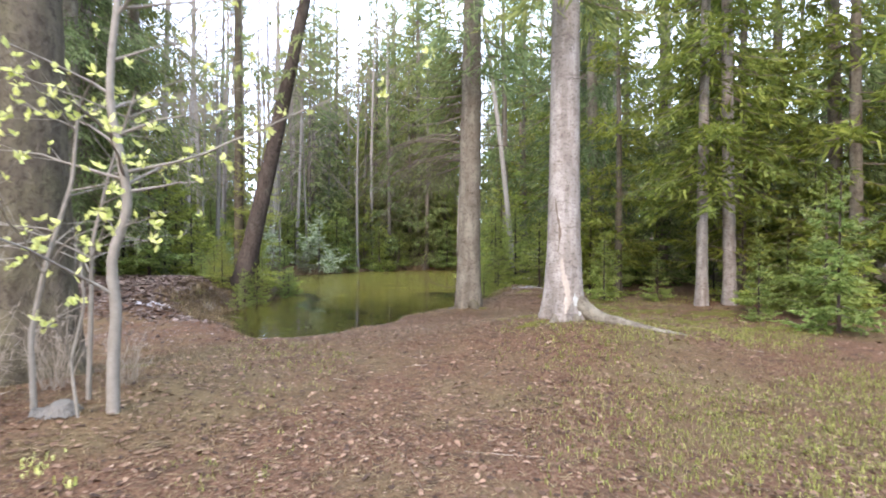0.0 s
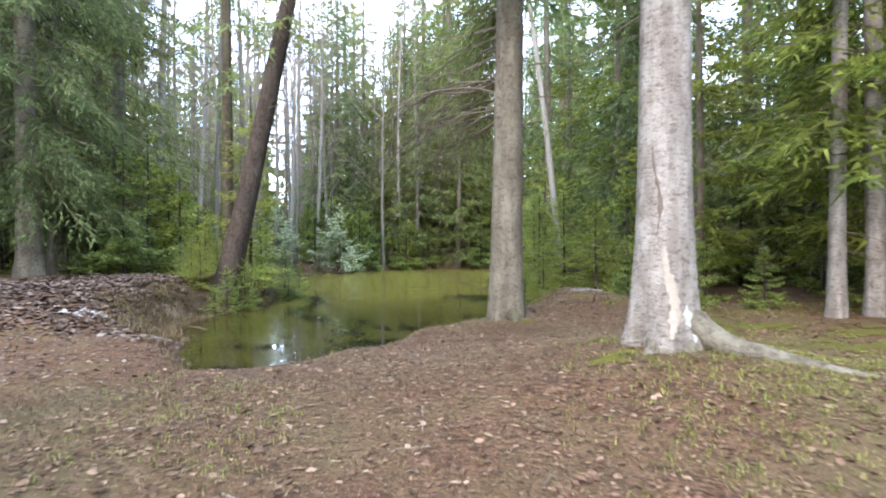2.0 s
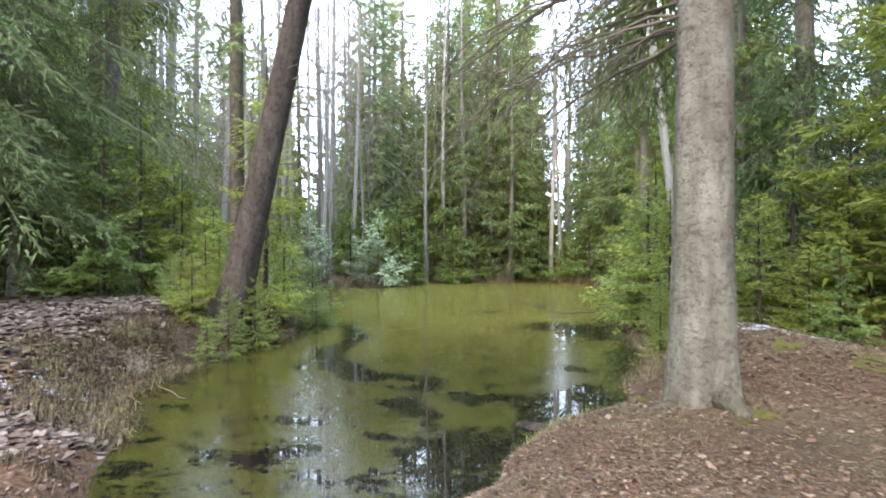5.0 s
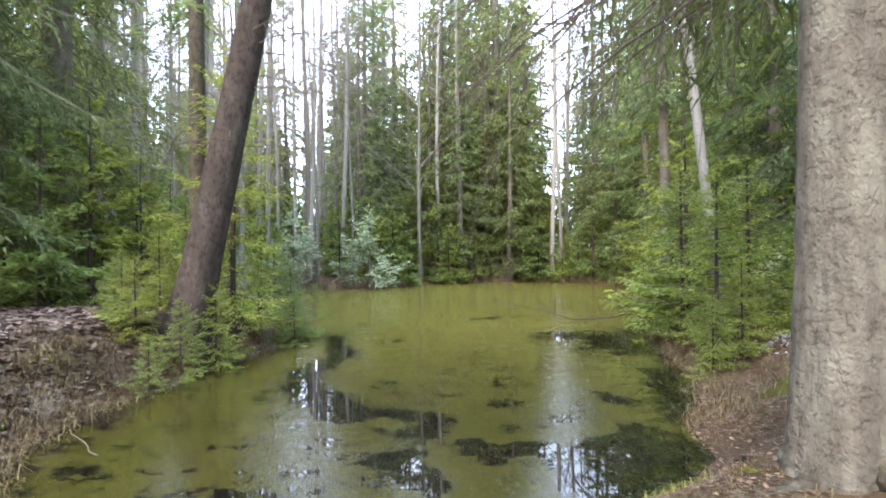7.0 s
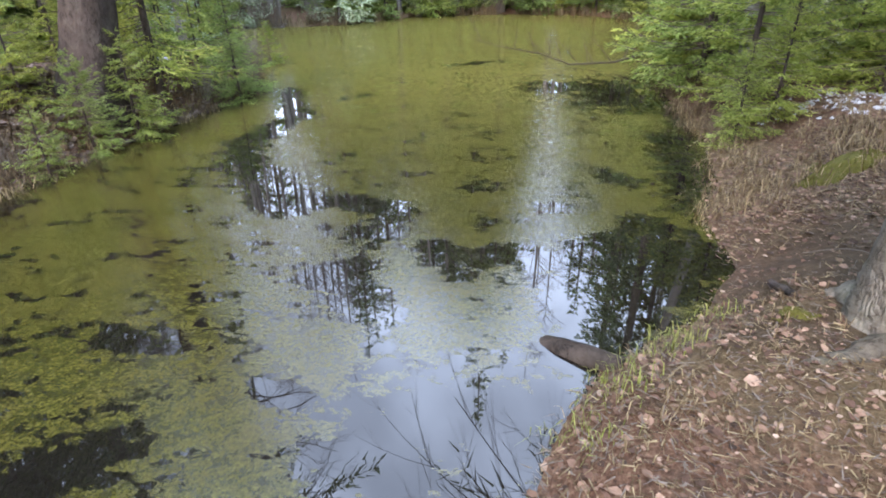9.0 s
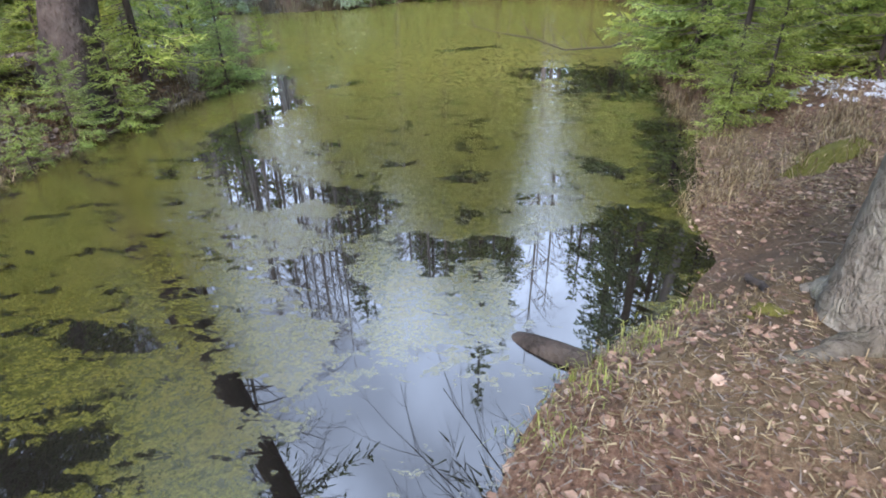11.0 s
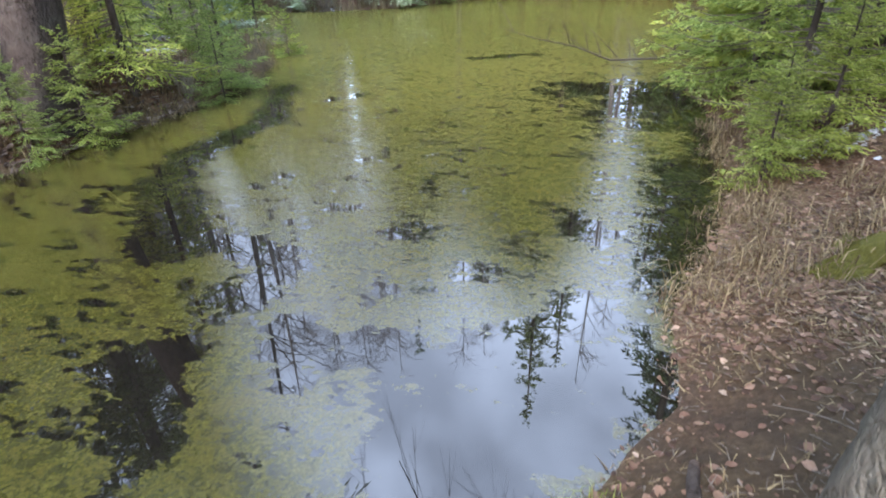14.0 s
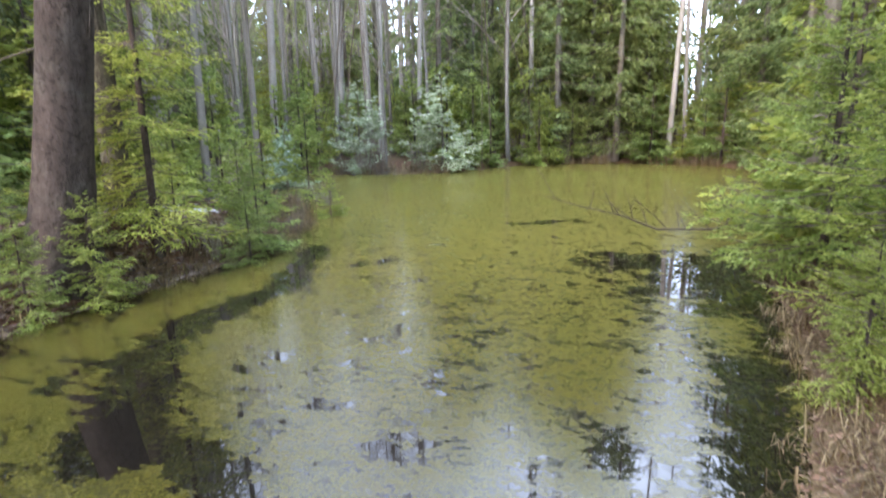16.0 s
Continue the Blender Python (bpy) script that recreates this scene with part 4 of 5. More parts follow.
def tufts(name, count, each, x0, x1, y0, y1, tall, seed, mat, label, where, width=0.0025, fall=0.8):
    r = np.random.default_rng(seed)
    x, y = r.uniform(x0, x1, count * 8), r.uniform(y0, y1, count * 8)
    keep = free_of_trunks(x, y) & (shore_distance(x, y) > -0.06) & (where(x, y) > r.uniform(0, 1, x.shape))
    x, y = x[keep][:count], y[keep][:count]
    n = len(x) * each
    bx, by = np.repeat(x, each) + r.normal(0, 0.045, n), np.repeat(y, each) + r.normal(0, 0.045, n)
    az = r.uniform(0, 6.283, n)
    ln = tall * r.uniform(0.35, 1.1, n)
    base = np.column_stack([bx, by, ground(bx, by) - 0.01])
    out = np.column_stack([np.cos(az), np.sin(az), np.zeros(n)])
    k = r.uniform(0.2, 1.0, n) * fall
    midp = base + (out * (0.4 * k)[:, None] + np.array((0, 0, 0.62))) * ln[:, None]
    tip = base + (out * (1.15 * k)[:, None] + np.array((0, 0, 1.0)) * (0.95 - 0.75 * k)[:, None]) * ln[:, None]
    w = np.column_stack([-np.sin(az), np.cos(az), np.zeros(n)]) * width * r.uniform(0.6, 1.5, n)[:, None]
    v = np.empty((n, 5, 3))
    v[:, 0], v[:, 1], v[:, 2], v[:, 3], v[:, 4] = base - w, base + w, midp + w * 0.8, tip, midp - w * 0.8
    i = np.arange(n)[:, None] * 5
    faces = (i + np.array([[0, 1, 2, 4]])).tolist() + (i + np.array([[4, 2, 3]])).tolist()
    ob = mesh_object(name, v.reshape(-1, 3), faces, mat, smooth=False)
    return tagged(ob, label, "grass", kind="stuff")


def rim_of(lo, hi, patchy=0.0):
    return lambda x, y: ((shore_distance(x, y) > lo) & (shore_distance(x, y) < hi)).astype(float) * smoothstep(waves(x, y, 0.45, 47) * 2.2 + 0.75 - patchy)


tufts("dry_grass", 150, 12, -6.6, -3.2, 9, 20, 0.16, 91, BROWN_GRASS, "withered brown grass hanging over the bank", rim_of(-0.05, 0.55), 0.003, 1.2)
tufts("dry_grass", 60, 10, -3.6, -1.4, 8, 10.5, 0.10, 98, STRAW, "short dry grass at the water", rim_of(-0.02, 0.3), 0.002, 1.1)
tufts("dry_grass", 160, 9, -1.5, 1.6, 10.2, 12.7, 0.075, 106, STRAW, "short dry grass on the near bank", rim_of(0.0, 1.4, -0.2), 0.0022, 1.2)
tufts("dry_grass", 170, 12, -1.4, 2.6, 12.8, 18, 0.22, 92, STRAW, "dry straw grass along the water", rim_of(0.05, 1.2), 0.003, 1.4)
tufts("dry_grass", 1800, 6, -5, 5, 1.6, 8, 0.09, 93, STRAW, "short dry grass among the leaves", lambda x, y: smoothstep(waves(x, y, 0.8, 41) * 2 + 0.25), 0.002)
tufts("green_grass", 4600, 5, 0.6, 6.0, 1.6, 8.5, 0.08, 94, GRASS, "short green grass growing through the leaves", lambda x, y: smoothstep((x - 0.2) / 2.6) * smoothstep(waves(x, y, 0.7, 43) * 2 + 0.8), 0.003)
tufts("green_grass", 160, 8, -3.2, -1.0, 2.0, 9, 0.09, 95, GRASS, "sparse green grass blades", lambda x, y: smoothstep(waves(x, y, 0.6, 44) * 2.5), 0.002)
tufts("green_grass", 60, 12, -1.5, 0.6, 10.4, 13.0, 0.12, 96, GRASS, "green grass tufts at the water's edge", rim_of(0.0, 0.25), 0.0022)
tufts("dry_grass", 700, 10, -14, 5, 20, 36, 0.55, 97, STRAW, "dry grass along the far shore", rim_of(-0.1, 1.2), 0.008)


# ---- roots, scar and dead branches of the old spruces ----
def root_tube(name, parent, pts, radii, mat, label, sides=12, seed=0):
    """A surface root, its points in the world, as a part of a tree."""
    r = np.random.default_rng(seed)
    pts = np.asarray(pts, float)
    t = np.linspace(0, len(pts) - 1, 18)
    p = np.column_stack([np.interp(t, np.arange(len(pts)), pts[:, k]) for k in range(3)])
    p[:, :2] += r.normal(0, 0.008, (18, 2))
    p[:, 2] = ground(p[:, 0], p[:, 1]) + np.interp(t, np.arange(len(pts)), pts[:, 2])
    sh = Shape()
    sh.tube(p - np.array(parent.location), np.interp(t, np.arange(len(pts)), radii) * r.uniform(0.9, 1.1, 18), sides)
    return sh.make(name, mat, parent, label)


# heights here are over the ground
root_tube("surface_root", tree_a, [(1.95, 8.02, 0.22), (2.2, 7.92, 0.06), (2.7, 7.8, 0.0), (3.3, 7.72, -0.03), (3.9, 7.75, -0.07)], [0.15, 0.11, 0.075, 0.055, 0.035], SPRUCE_BARK, "thick greyish root running over the ground", seed=1)
root_tube("surface_root", tree_a, [(1.74, 8.02, 0.08), (1.58, 7.84, -0.03), (1.4, 7.7, -0.07)], [0.12, 0.07, 0.04], SPRUCE_BARK, "", seed=2)
root_tube("surface_root", tree_a, [(1.86, 8.0, 0.06), (1.92, 7.8, -0.05), (2.0, 7.6, -0.08)], [0.12, 0.07, 0.04], SPRUCE_BARK, "", seed=3)
root_tube("surface_root", tree_b, [(0.50, 11.14, 0.12), (0.30, 11.08, 0.0), (0.05, 11.04, -0.035), (-0.2, 11.03, -0.05)], [0.12, 0.07, 0.045, 0.035], MOSSY_BARK, "brown root running to the water", seed=4)
root_tube("surface_root", tree_b, [(0.57, 11.1, 0.10), (0.66, 10.8, -0.03), (0.75, 10.55, -0.08)], [0.12, 0.07, 0.04], MOSSY_BARK, "", seed=5)
root_tube("surface_root", tree_b, [(0.48, 11.25, 0.16), (0.32, 11.5, -0.03), (0.25, 11.6, -0.08)], [0.11, 0.06, 0.04], SPRUCE_BARK, "", seed=6)


LICHEN = plain("pale_lichen", (0.24, 0.25, 0.235), (0.42, 0.45, 0.44), 24, 0.95, 0.003)


def trunk_patch(name, parent, h, r, flare, seed, z0, z1, angle, half, mat, label, proud=0.004, steps=26, jag=0.25):
    """A strip that follows the trunk's surface between two heights."""
    rr = np.random.default_rng(seed + 100)
    cols = 9
    verts, faces = [], []
    for i, z in enumerate(np.linspace(z0, z1, steps)):
        q = (i / (steps - 1))
        w = half * (np.sin(np.pi * min(max(q, 0.03), 0.97)) ** 0.45) * (1 + jag * rr.normal())
        shift = 0.15 * math.sin(q * 5)
        for j in range(cols):
            a = angle + shift + w * (2 * j / (cols - 1) - 1)
            t = z / h
            rad = (r * (1 - t) ** 0.75 + 0.006) * (1 + flare * math.exp(-z / (2.2 * r + 0.05)))
            lobes = math.cos(a_of(a) * 5 + seed) * 0.6 + math.cos(a_of(a) * 3 + 2 * seed) * 0.5
            rad *= 1 + flare * 0.42 * math.exp(-z / (1.6 * r + 0.03)) * lobes
            edge = 1 - abs(2 * j / (cols - 1) - 1) ** 3
            rad += proud + 0.006 * edge
            bend = 0.15 * h * 0.02
            verts.append((rad * math.cos(a) + bend * math.sin(t * 5 + seed), rad * math.sin(a) + bend * math.cos(t * 4 + seed), z))
    for i in range(steps - 1):
        for j in range(cols - 1):
            k = i * cols + j
            faces.append((k, k + 1, k + cols + 1, k + cols))
    return mesh_object(name, verts, faces, mat, parent, label)


def a_of(world_angle):
    """The angle round a trunk's ring that faces a direction in the plan."""
    return world_angle - math.pi / 2


trunk_patch("wood_scar", tree_a, 21, 0.235, 0.42, 11, 0.08, 0.86, radians(-100), 0.17, BARE_WOOD, "pale bare wood where bark is gone")
trunk_patch("bark_slit", tree_a, 21, 0.235, 0.42, 11, 0.95, 1.75, radians(-124), 0.07, TWIG, "dark split in the bark", 0.0, 18, 0.5)
trunk_patch("lichen_patch", tree_a, 21, 0.235, 0.42, 11, 0.02, 0.36, radians(-62), 0.16, LICHEN, "pale bluish lichen at the foot", 0.0, 10, 0.6)


def dead_branch(parent, seed, z, az, length, fall, twig_count=9):
    r = np.random.default_rng(seed)
    u = np.linspace(0, 1, 9)
    wob = np.cumsum(r.normal(0, 0.02, (9, 3)), axis=0) * length
    p = np.column_stack([np.cos(az) * (0.2 + u * length), np.sin(az) * (0.2 + u * length), z + length * (0.15 * u - fall * u ** 1.8)]) + wob
    sh = Shape()
    sh.tube(p, 0.010 * (length ** 0.5) * (1 - 0.85 * u) + 0.0015, 5)
    for i in range(twig_count):
        q = r.uniform(0.2, 1)
        b = np.array([np.interp(q, u, p[:, k]) for k in range(3)])
        d = unit(np.array((np.cos(az), np.sin(az), 0)) * 0.5 + r.normal(0, 0.5, 3) - np.array((0, 0, 0.75)))
        ln = length * r.uniform(0.15, 0.45)
        v = np.linspace(0, 1, 4)
        tp = b + d * (v * ln)[:, None] + np.column_stack([0 * v, 0 * v, -0.25 * ln * v ** 2])
        sh.tube(tp, 0.0035 * (1 - 0.8 * v) + 0.0006, 3)
        for k in range(2):
            d2 = unit(d + r.normal(0, 0.5, 3) - np.array((0, 0, 0.4)))
            sh.tube(np.array([tp[2], tp[2] + d2 * ln * 0.25, tp[2] + d2 * ln * 0.5 - np.array((0, 0, 0.06))]), [0.002, 0.0014, 0.0005], 3)
    return sh.make("dead_branch", TWIG, parent)


drng = np.random.default_rng(19)
for i in range(22):
    dead_branch(tree_b, 200 + i, drng.uniform(2.9, 4.4), radians(drng.uniform(80, 162)), drng.uniform(1.2, 3.0), drng.uniform(0.22, 0.55), 12)
for i in range(7):
    dead_branch(tree_b, 230 + i, drng.uniform(2.7, 4.6), radians(drng.uniform(-40, 90)), drng.uniform(0.6, 1.6), drng.uniform(0.1, 0.4), 6)
for i in range(16):
    z = drng.uniform(2.4, 7.5)
    dead_branch(tree_l, 250 + i, z, radians(drng.uniform(-60, 70)), drng.uniform(0.7, 1.8), drng.uniform(0.2, 0.6), 8).location = (0.222 * z, 0.02 * z, 0)
for i in range(20):
    dead_branch(tree_m, 280 + i, drng.uniform(2.2, 8.0), radians(drng.uniform(0, 360)), drng.uniform(0.7, 1.9), drng.uniform(0.1, 0.5), 9)
low_limbs, low_green = Shape(), Shape()
brng = np.random.default_rng(23)
spruce_branches(low_limbs, low_green, brng, lambda q: np.array((0.0, 0.0, q)), 5.6, 3.1, 3.5, 46, 26, 4, 0.22, 1.1, 0.013, (radians(84), radians(136)), 0.25, 0.15)
tagged(low_limbs.make("low_branchwork", TWIG, tree_b, "drooping low boughs"), kind="stuff")
tagged(low_green.make("low_needles", DARK_NEEDLES, tree_b, smooth=False), kind="stuff")


# ---- things on the bank and in the water ----
def fallen_branch():
    root = tagged(new("fallen_branch"), "bare fallen branch lying over the pond surface", "branch")
    root.location = (0.9, 19.8, 0.0)
    r = np.random.default_rng(8)
    main = np.array([(0.5, -0.1, 0.25), (0, 0, 0.10), (-0.75, 0.2, 0.03), (-1.3, 0.4, 0.20), (-2.0, 0.75, 0.28), (-2.7, 1.1, 0.42)])
    sh = Shape()
    sh.tube(main, [0.018, 0.018, 0.016, 0.012, 0.008, 0.003], 7)
    sh.make("stem", WET_WOOD, root)
    for i in range(14):
        q = r.uniform(0.3, 4.9)
        b = np.array([np.interp(q, np.arange(6), main[:, k]) for k in range(3)])
        d = unit(np.array((r.normal(-0.2, 0.5), r.normal(0, 0.3), r.uniform(0.5, 1.1))))
        ln = r.uniform(0.3, 0.85)
        v = np.linspace(0, 1, 4)
        tw = Shape()
        tw.tube(b + d * (v * ln)[:, None] + np.column_stack([-0.12 * ln * v ** 2, 0 * v, 0 * v]), 0.008 * (1 - 0.85 * v) + 0.001, 4)
        for k in range(3):
            d2 = unit(d + r.normal(0, 0.5, 3))
            c = b + d * ln * r.uniform(0.3, 0.8)
            tw.tube([c, c + d2 * ln * 0.3], [0.004, 0.001], 3)
        tw.make("twig", WET_WOOD, root)


def log():
    root = tagged(new("log"), "short wet dark log end lying in the water", "log")
    root.location = (-0.84, 11.4, -0.025)
    p = np.array([(-0.12, 0.09, -0.03), (-0.09, 0.07, -0.015), (-0.03, 0.02, 0.005), (0.08, -0.05, 0.02), (0.22, -0.12, 0.02)])
    sh = Shape()
    sh.tube(p, [0.048, 0.06, 0.063, 0.064, 0.06], 16)
    sh.make("log_body", LOG_BARK, root)
    sh = Shape()
    sh.tube([p[0] - np.array((0.012, -0.012, 0)), p[0]], [0.02, 0.048], 16)
    sh.make("cut_end", TWIG, root, "dark broken end")


def stick(x, y, turn, length, r0, mat, label):
    root = tagged(new("stick"), label, "stick")
    u = np.linspace(-0.5, 0.5, 7)
    px, py = x + math.cos(turn) * u * length, y + math.sin(turn) * u * length
    rr = np.random.default_rng(int(1000 * abs(x) + y))
    px, py = px + rr.normal(0, 0.01 * length, 7), py + rr.normal(0, 0.01 * length, 7)
    sh = Shape()
    root.location = (x, y, ground_z(x, y))
    sh.tube(np.column_stack([px - x, py - y, np.maximum(ground(px, py), 0) - root.location.z + r0 * 0.7]), r0 * (1 - 0.4 * np.abs(u)), 7)
    sh.make("wood", mat, root)
    return root


fallen_branch()
log()
stick(0.15, 11.65, 1.35, 0.34, 0.022, DARK_BARK, "short thick dark stick lying on the bank")
stick(-4.7, 12.2, 2.5, 0.9, 0.005, TWIG, "thin pale stick leaning over the water")
srng = np.random.default_rng(6)
for i in range(46):
    x, y = srng.uniform(-4.2, 4.5), srng.uniform(2.0, 13.5)
    if shore_distance(np.array([x]), np.array([y]))[0] > 0.15:
        tagged(stick(x, y, srng.uniform(0, 3.1), srng.uniform(0.12, 0.55), srng.uniform(0.002, 0.005), GREY_TWIG if i % 2 else TWIG, "thin dry twig lying on the ground"), group="fallen twigs")


def lumpy_patch(name, x, y, sx, sy, turn, height, mat, label, category, group, seed, broken=0.0):
    """A low uneven sheet lying on the ground, thin at its ragged edge."""
    r = np.random.default_rng(seed)
    n = 54
    gxx, gyy = np.meshgrid(np.linspace(-1, 1, n), np.linspace(-1, 1, n))
    px = x + (gxx * math.cos(turn) * sx - gyy * math.sin(turn) * sy)
    py = y + (gxx * math.sin(turn) * sx + gyy * math.cos(turn) * sy)
    shape = 1 - (gxx ** 2 + gyy ** 2) ** 0.5 + 0.45 * waves(px, py, 0.16 * (sx + sy), seed) + broken * waves(px, py, 0.05, seed + 1) + 0.06 * r.normal(size=gxx.shape)
    shape = shape - 0.3 * broken
    base = np.maximum(ground(px.ravel(), py.ravel()).reshape(px.shape), 0.0)
    pz = base + np.clip(shape, -0.3, 0.6) * height
    ok = shape > -0.05
    idx = np.arange(n * n).reshape(n, n)
    use = ok[:-1, :-1] & ok[1:, :-1] & ok[:-1, 1:] & ok[1:, 1:]
    faces = np.column_stack([idx[:-1, :-1][use], idx[:-1, 1:][use], idx[1:, 1:][use], idx[1:, :-1][use]])
    used, inv = np.unique(faces, return_inverse=True)
    z0 = ground_z(x, y)
    v = np.column_stack([px.ravel()[used] - x, py.ravel()[used] - y, pz.ravel()[used] - z0 + 0.004])
    ob = mesh_object(name, v, inv.reshape(-1, 4), mat)
    ob.location = (x, y, z0)
    return tagged(ob, label, category, group, "stuff" if broken else "")


def crumbs(x, y, sx, sy, turn, seed):
    """Thin old snow: a scatter of flat icy crumbs, denser at its middle."""
    r = np.random.default_rng(seed)
    n = int(2000 * (sx * sy) ** 0.75) + 200
    a, b = r.normal(0, 0.5, n) * sx, r.normal(0, 0.5, n) * sy
    px, py = x + a * math.cos(turn) - b * math.sin(turn), y + a * math.sin(turn) + b * math.cos(turn)
    keep = waves(px, py, 0.06, seed) > 0.02
    px, py = px[keep], py[keep]
    n = len(px)
    z0 = ground_z(x, y)
    c = np.column_stack([px - x, py - y, np.maximum(ground(px, py), 0.0) - z0 + 0.01])
    ang = np.linspace(0, 6.283, 5, endpoint=False)
    size = r.uniform(0.006, 0.022, n) * (1 + 0.5 * (y > 14))
    spin = r.uniform(0, 6.283, n)
    v = np.empty((n, 6, 3))
    v[:, 5] = c + np.array((0, 0, 1.0)) * (0.35 * size)[:, None]
    for q in range(5):
        rad = size * r.uniform(0.6, 1.2, n)
        v[:, q] = c + np.column_stack([np.cos(ang[q] + spin) * rad, np.sin(ang[q] + spin) * rad, np.full(n, -0.012)])
    idx = np.arange(n)[:, None] * 6
    faces = np.concatenate([idx + np.array([[q, (q + 1) % 5, 5]]) for q in range(5)])
    ob = mesh_object("snow_patch", v.reshape(-1, 3), faces, SNOW)
    ob.location = (x, y, z0)
    return tagged(ob, "thin patch of old granular snow", "snow", "snow patches", "stuff")


for i, (x, y, sx, sy, turn) in enumerate([(-5.75, 10.8, 0.42, 0.16, 0.3), (-5.2, 11.3, 0.2, 0.12, 1.0), (-7.9, 17.6, 1.3, 0.55, 0.4), (-7.0, 16.9, 0.5, 0.35, 0.9), (1.75, 15.1, 0.32, 0.2, 0.5), (2.1, 14.5, 0.35, 0.28, 1.1),
                                          (2.5, 15.0, 0.5, 0.3, 0.2), (2.6, 13.9, 0.35, 0.2, 2.0), (-7.3, 13.6, 0.25, 0.1, 0.2), (-9.2, 28.9, 0.9, 0.35, 0.1), (-6.4, 15.9, 0.3, 0.2, 0.8)]):
    crumbs(x, y, sx, sy, turn, 300 + i)
lumpy_patch("snow_patch", -10.2, 21.5, 1.7, 1.0, 0.3, 0.06, SNOW, "broad patch of old snow under the trees", "snow", "snow patches", 321, 0.6)
lumpy_patch("snow_patch", -7.1, 17.7, 0.9, 0.5, 0.3, 0.05, SNOW, "patch of old snow under the trees", "snow", "snow patches", 320, 0.6)
lumpy_patch("mossy_stone", 1.12, 13.1, 0.27, 0.17, 0.4, 0.15, MOSS, "low stone overgrown with yellow-green moss", "stone", "", 501)
for i, (x, y, sx, sy, turn) in enumerate([(1.3, 7.75, 0.35, 0.18, 0.3), (2.35, 8.5, 0.5, 0.2, 0.2), (1.35, 8.5, 0.3, 0.2, 0.8), (0.75, 10.75, 0.22, 0.12, 0.4), (1.15, 13.3, 0.25, 0.18, 0.7), (2.6, 12.2, 0.7, 0.4, 0.5), (1.9, 12.9, 0.4, 0.25, 1.5),
                                          (3.2, 11.4, 0.8, 0.4, 0.4), (4.2, 9.4, 0.9, 0.4, 0.2), (5.2, 8.6, 0.8, 0.35, 0.1), (5.0, 10.3, 0.9, 0.5, 0.6), (0.05, 11.35, 0.1, 0.07, 0.4), (3.4, 12.4, 0.9, 0.5, 0.3), (4.0, 11.0, 1.0, 0.5, 0.2), (3.0, 10.2, 0.7, 0.35, 0.5), (3.2, 9.2, 0.6, 0.3, 0.1), (-3.2, 5.6, 0.3, 0.2, 0.4)]):
    lumpy_patch("moss_patch", x, y, sx, sy, turn, 0.03, MOSS, "yellow-green moss cushion on the ground", "moss", "moss patches", 400 + i, 1.0)
lumpy_patch("grey_stone", -2.78, 3.95, 0.16, 0.12, 0.3, 0.13, plain("stone", (0.07, 0.066, 0.06), (0.17, 0.16, 0.145), 22, 0.85, 0.006), "small pale grey stone half buried in leaves", "stone", "", 500)

# ---- the sapling and its neighbours at the start of the path ----
SAPLING_BARK = plain("sapling_bark", (0.11, 0.10, 0.085), (0.27, 0.25, 0.22), 16, 0.8, 0.003)


def sapling(x, y, bends, radius, side_count, seed, label, leafy=1.0, high=3.0):
    root = tree_root("sapling", x, y, label, "sapling", "leafing saplings")
    r = np.random.default_rng(seed)
    zs = np.linspace(0, high, len(bends))
    z = np.linspace(-0.1, high, 30)
    px = np.interp(z, zs, [b[0] for b in bends])
    py = np.interp(z, zs, [b[1] for b in bends])
    ker = np.array([0.25, 0.5, 0.25])
    px[1:-1], py[1:-1] = np.convolve(px, ker, "valid"), np.convolve(py, ker, "valid")
    stem = Shape()
    stem.tube(np.column_stack([px, py, z]), radius * (1 - 0.55 * np.clip(z, 0, None) / high), 12)
    stem.make("stem", SAPLING_BARK, root)
    buds = Shape()
    for i in range(side_count):
        q = r.uniform(0.25, 1) * high
        b = np.array((np.interp(q, z, px), np.interp(q, z, py), q))
        az = r.uniform(0, 6.283)
        ln = r.uniform(0.35, 1.1)
        u = np.linspace(0, 1, 7)
        wob = np.cumsum(r.normal(0, 0.025, (7, 3)), axis=0) * ln
        p = b + np.column_stack([np.cos(az) * u * ln, np.sin(az) * u * ln, ln * (0.75 * u - 0.2 * u ** 2) * r.uniform(0.1, 1.1)]) + wob * u[:, None]
        tw = Shape()
        tw.tube(p, radius * 0.30 * (1 - 0.85 * u) + 0.0012, 5)
        for k in range(4):
            c = p[r.integers(2, 7)]
            d = unit(np.array((np.cos(az), np.sin(az), 0.5)) + r.normal(0, 0.6, 3)) * r.uniform(0.1, 0.35)
            tw.tube([c, c + d * 0.5, c + d], [0.003, 0.002, 0.0008], 4)
            bunch(buds, r, c + d, leafy)
        bunch(buds, r, p[-1], leafy)
        tw.make("side_branch", SAPLING_BARK, root)
    if buds.n:
        tagged(buds.make("young_leaf_growth", BUDS, root, "fresh yellow-green opening leaves", smooth=False), kind="stuff")
    return root


def bunch(shape, r, c, leafy):
    if r.uniform() > leafy:
        return
    n = r.integers(3, 6)
    d = unit(r.normal(0, 0.7, (n, 3)) + np.array((0, 0, 0.6))) * r.uniform(0.035, 0.085, n)[:, None]
    shape.blades(np.repeat(c[None], n, 0), d, across_of(r, d, r.uniform(0.012, 0.025, n)), 0.5)


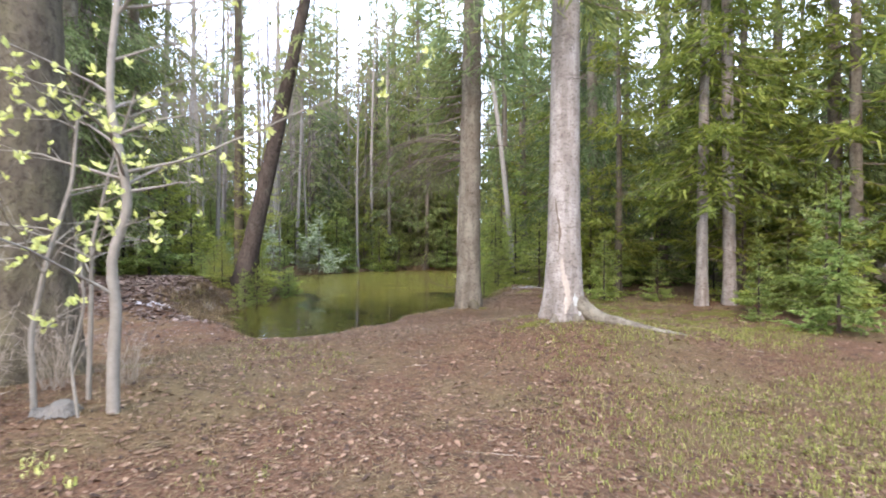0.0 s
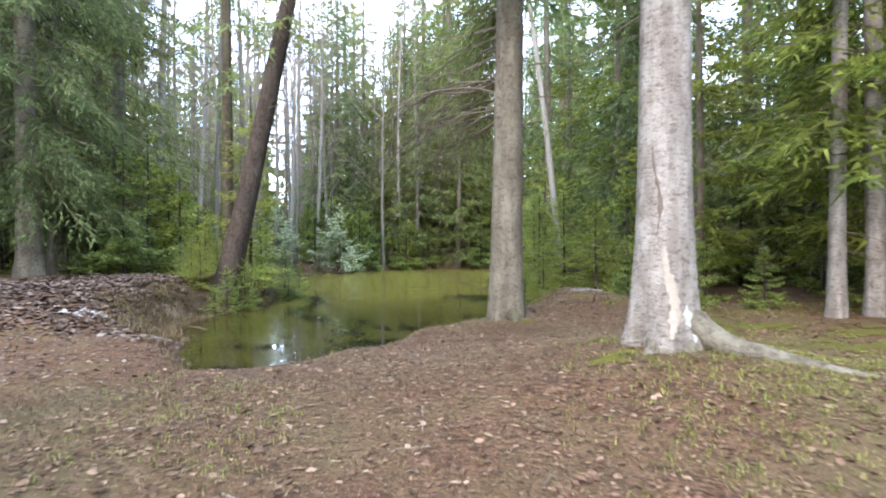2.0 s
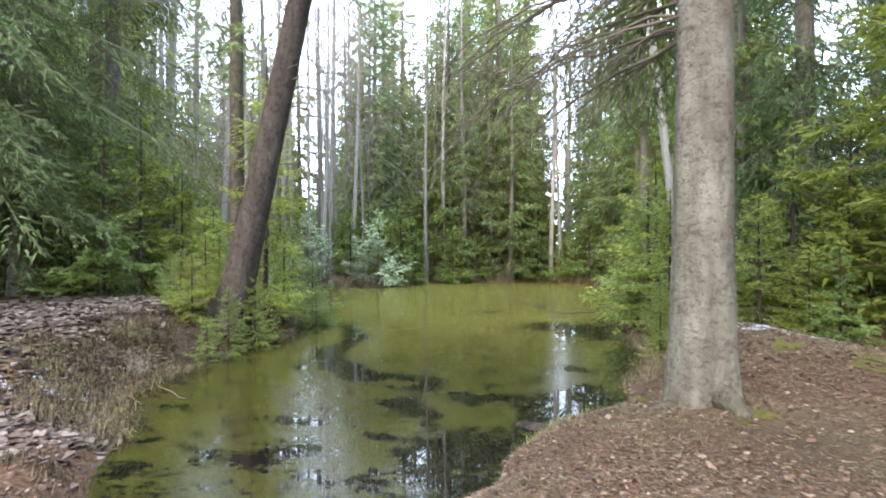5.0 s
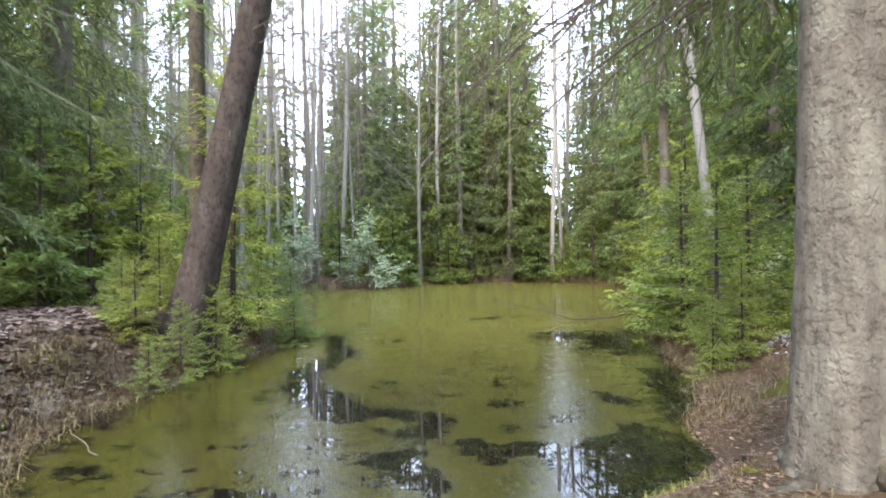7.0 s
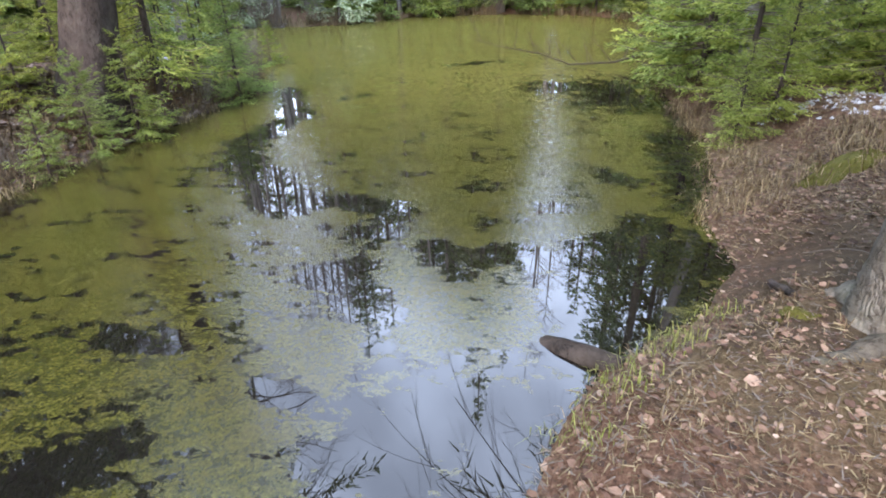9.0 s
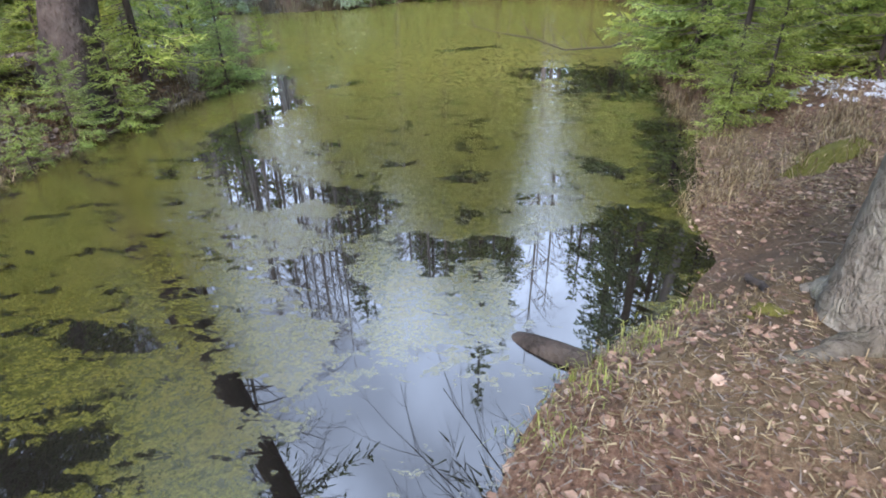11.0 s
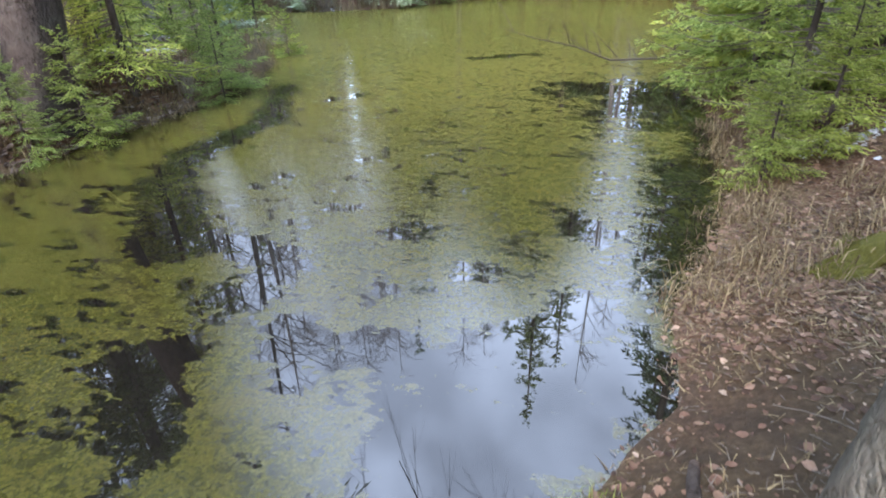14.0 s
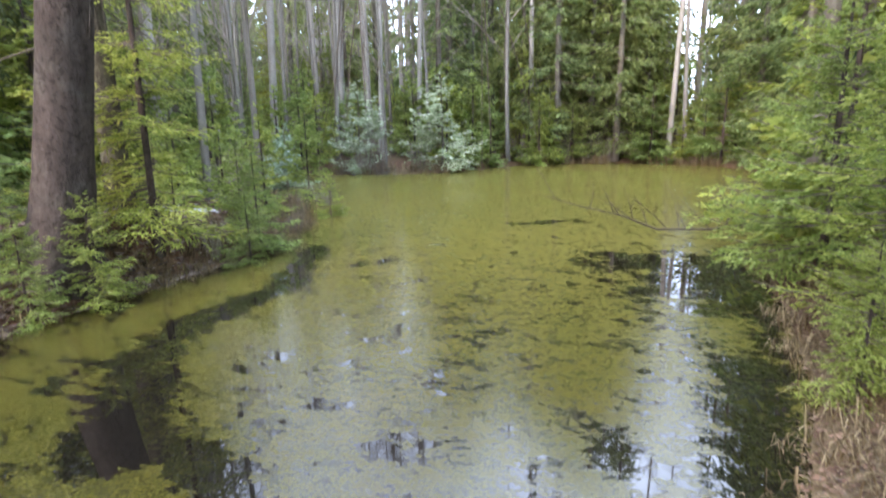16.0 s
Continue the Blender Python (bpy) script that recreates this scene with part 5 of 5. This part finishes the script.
sapling(-2.42, 4.02, [(0, 0), (0.0, 0), (0.03, 0), (-0.02, 0), (0.12, 0.02), (0.06, 0.0), (-0.02, 0.0), (0.0, 0), (0.05, 0), (0.03, 0)], 0.045, 15, 601, "crooked grey sapling stem with fresh leaves", 0.7, 3.4)
sapling(-2.95, 3.95, [(0, 0), (-0.02, 0), (0.1, 0), (0.25, 0.05), (0.3, 0.05)], 0.022, 11, 602, "thin sapling stem with fresh leaves", 0.8, 2.2)
sapling(-2.75, 4.25, [(0, 0), (0.02, 0), (0.0, 0.05), (0.15, 0.05), (0.35, 0.05)], 0.020, 11, 603, "thin sapling stem with fresh leaves", 0.7, 2.4)
sapling(-3.05, 3.6, [(0, 0), (-0.08, 0), (-0.2, 0), (-0.25, 0.0)], 0.03, 12, 604, "bent grey sapling stem with fresh leaves", 0.7, 2.6)
sapling(-2.6, 3.9, [(0, 0), (-0.05, 0), (0.05, 0), (0.02, 0.0)], 0.012, 4, 605, "thin sapling stem with fresh leaves", 0.5, 1.2)


def leafy_bough():
    """A long arching bough of the sapling, with opening leaves along it."""
    root = tagged(new("leafing_bough"), "arching twig with fresh yellow-green leaves", "bough")
    root.location = (-2.4, 4.02, ground_z(-2.42, 4.02) + 1.75)
    r = np.random.default_rng(610)
    u = np.linspace(0, 1, 12)
    p = np.column_stack([2.25 * u, 0.35 * u, 0.15 * u + 0.75 * u ** 1.4]) + np.cumsum(r.normal(0, 0.012, (12, 3)), axis=0)
    p[0] = 0
    sh, buds = Shape(), Shape()
    sh.tube(p, 0.012 * (1 - 0.85 * u) + 0.001, 6)
    for i in range(16):
        c = np.array([np.interp(r.uniform(0.25, 1), u, p[:, k]) for k in range(3)])
        k = r.integers(3, 12)
        c = p[k]
        d = unit(r.normal(0, 0.7, 3) + np.array((0.6, 0, 0.2))) * r.uniform(0.05, 0.28)
        sh.tube([c, c + d * 0.5, c + d], [0.003, 0.002, 0.0008], 4)
        bunch(buds, r, c + d, 1.0)
    sh.make("twig", SAPLING_BARK, root)
    tagged(buds.make("young_leaf_growth", BUDS, root, "fresh yellow-green opening leaves", smooth=False), kind="stuff")


leafy_bough()
for x, y, turn, size in [(-3.15, 4.5, 0.3, 0.55), (-2.75, 4.75, 2.0, 0.4), (-3.4, 3.9, 4.0, 0.6)]:
    copied(bushes[1], x, y, turn, size)
tufts("green_grass", 7, 8, -2.7, -2.1, 2.5, 3.4, 0.10, 99, BUDS, "small fresh green plants by the path", lambda x, y: np.ones(x.shape), 0.006)
tufts("dry_grass", 70, 12, 0.2, 3.2, 13.3, 19, 0.18, 100, STRAW, "matted straw grass on the steep bank", rim_of(0.0, 1.3, -0.3), 0.003, 1.4)
tufts("dry_grass", 420, 12, -8, -4.0, 10.5, 20, 0.20, 104, STRAW, "straw-coloured grass hanging down the raised bank", rim_of(-0.02, 0.8, -0.2), 0.003, 1.25)
tufts("green_grass", 160, 8, -8, -4.0, 10.5, 20, 0.12, 105, GRASS, "sparse green blades on the raised bank", rim_of(0.0, 1.0), 0.003, 1.0)
tufts("dry_grass", 500, 12, -9, -4.0, 10.5, 22, 0.20, 101, BROWN_GRASS, "matted withered grass on the raised bank", rim_of(-0.02, 1.1, -0.6), 0.003, 1.25)
litter("leaf_litter", 8000, -0.5, 4.0, 12, 19, 0.03, 0.08, 85, "brown fallen leaves under the young spruces", 0.7)


def bits(count, x0, x1, y0, y1, lo, hi, seed, mat, label):
    """Needles, straw and broken twigs lying flat on the ground."""
    r = np.random.default_rng(seed)
    x, y = r.uniform(x0, x1, count * 2), r.uniform(y0, y1, count * 2)
    keep = (shore_distance(x, y) > 0.0) & free_of_trunks(x, y) & (bare_soil(x, y) < r.uniform(0.2, 1.1, x.shape))
    x, y = x[keep][:count], y[keep][:count]
    n = len(x)
    az = r.uniform(0, 6.283, n)
    ln = r.uniform(lo, hi, n)
    a = np.column_stack([np.cos(az), np.sin(az), r.normal(0, 0.10, n)]) * ln[:, None]
    w = np.column_stack([-np.sin(az), np.cos(az), r.normal(0, 0.3, n)]) * r.uniform(0.0012, 0.0035, n)[:, None]
    sh = Shape()
    sh.spikes(np.column_stack([x, y, ground(x, y) + r.uniform(0.006, 0.016, n)]), a, w)
    return tagged(sh.make("needle_litter", mat, smooth=False), label, "litter", kind="stuff")


bits(20000, -2.2, 3.0, 7.6, 14.0, 0.03, 0.09, 111, STRAW, "dry needles and straw bits on the bank")
bits(40000, -5.0, 4.8, 1.6, 8.0, 0.03, 0.11, 112, STRAW, "dry needles and straw bits on the path")
bits(16000, -2.2, 3.0, 7.6, 14.0, 0.02, 0.08, 113, TWIG, "dark broken twigs among the leaves")
tufts("green_grass", 900, 5, 2.2, 7.0, 8.6, 14.5, 0.06, 102, GRASS, "low mossy green growth under the trees", lambda x, y: smoothstep(waves(x, y, 0.6, 49) * 2.4 + 0.5), 0.004)
tufts("dry_grass", 60, 12, 0.2, 2.2, 12.8, 15.8, 0.13, 103, STRAW, "matted straw grass below the young spruce", rim_of(0.03, 1.1, -0.3), 0.003, 1.4)
litter("leaf_litter", 6000, 0.0, 2.4, 12.3, 16, 0.02, 0.06, 86, "brown fallen leaves on the steep bank", 0.9)
bits(9000, 0.0, 2.6, 12.3, 16, 0.03, 0.10, 114, STRAW, "dry needles and straw bits on the steep bank")
litter("leaf_litter", 14000, -9.5, -3.8, 9.5, 17, 0.045, 0.12, 87, "large curled greyish leaves heaped on the bank", 0.8, False, 1.2, GREY_LEAVES)
litter("leaf_litter", 350, -1.5, 3.0, 8.8, 14.5, 0.04, 0.07, 88, "large pale fallen leaves on the bank", 0.8, False, 1.5)
litter("leaf_litter", 3000, -3.5, 4.2, 1.6, 8.6, 0.035, 0.075, 89, "pale dry leaves strewn over the path", 0.8, False, 1.5)
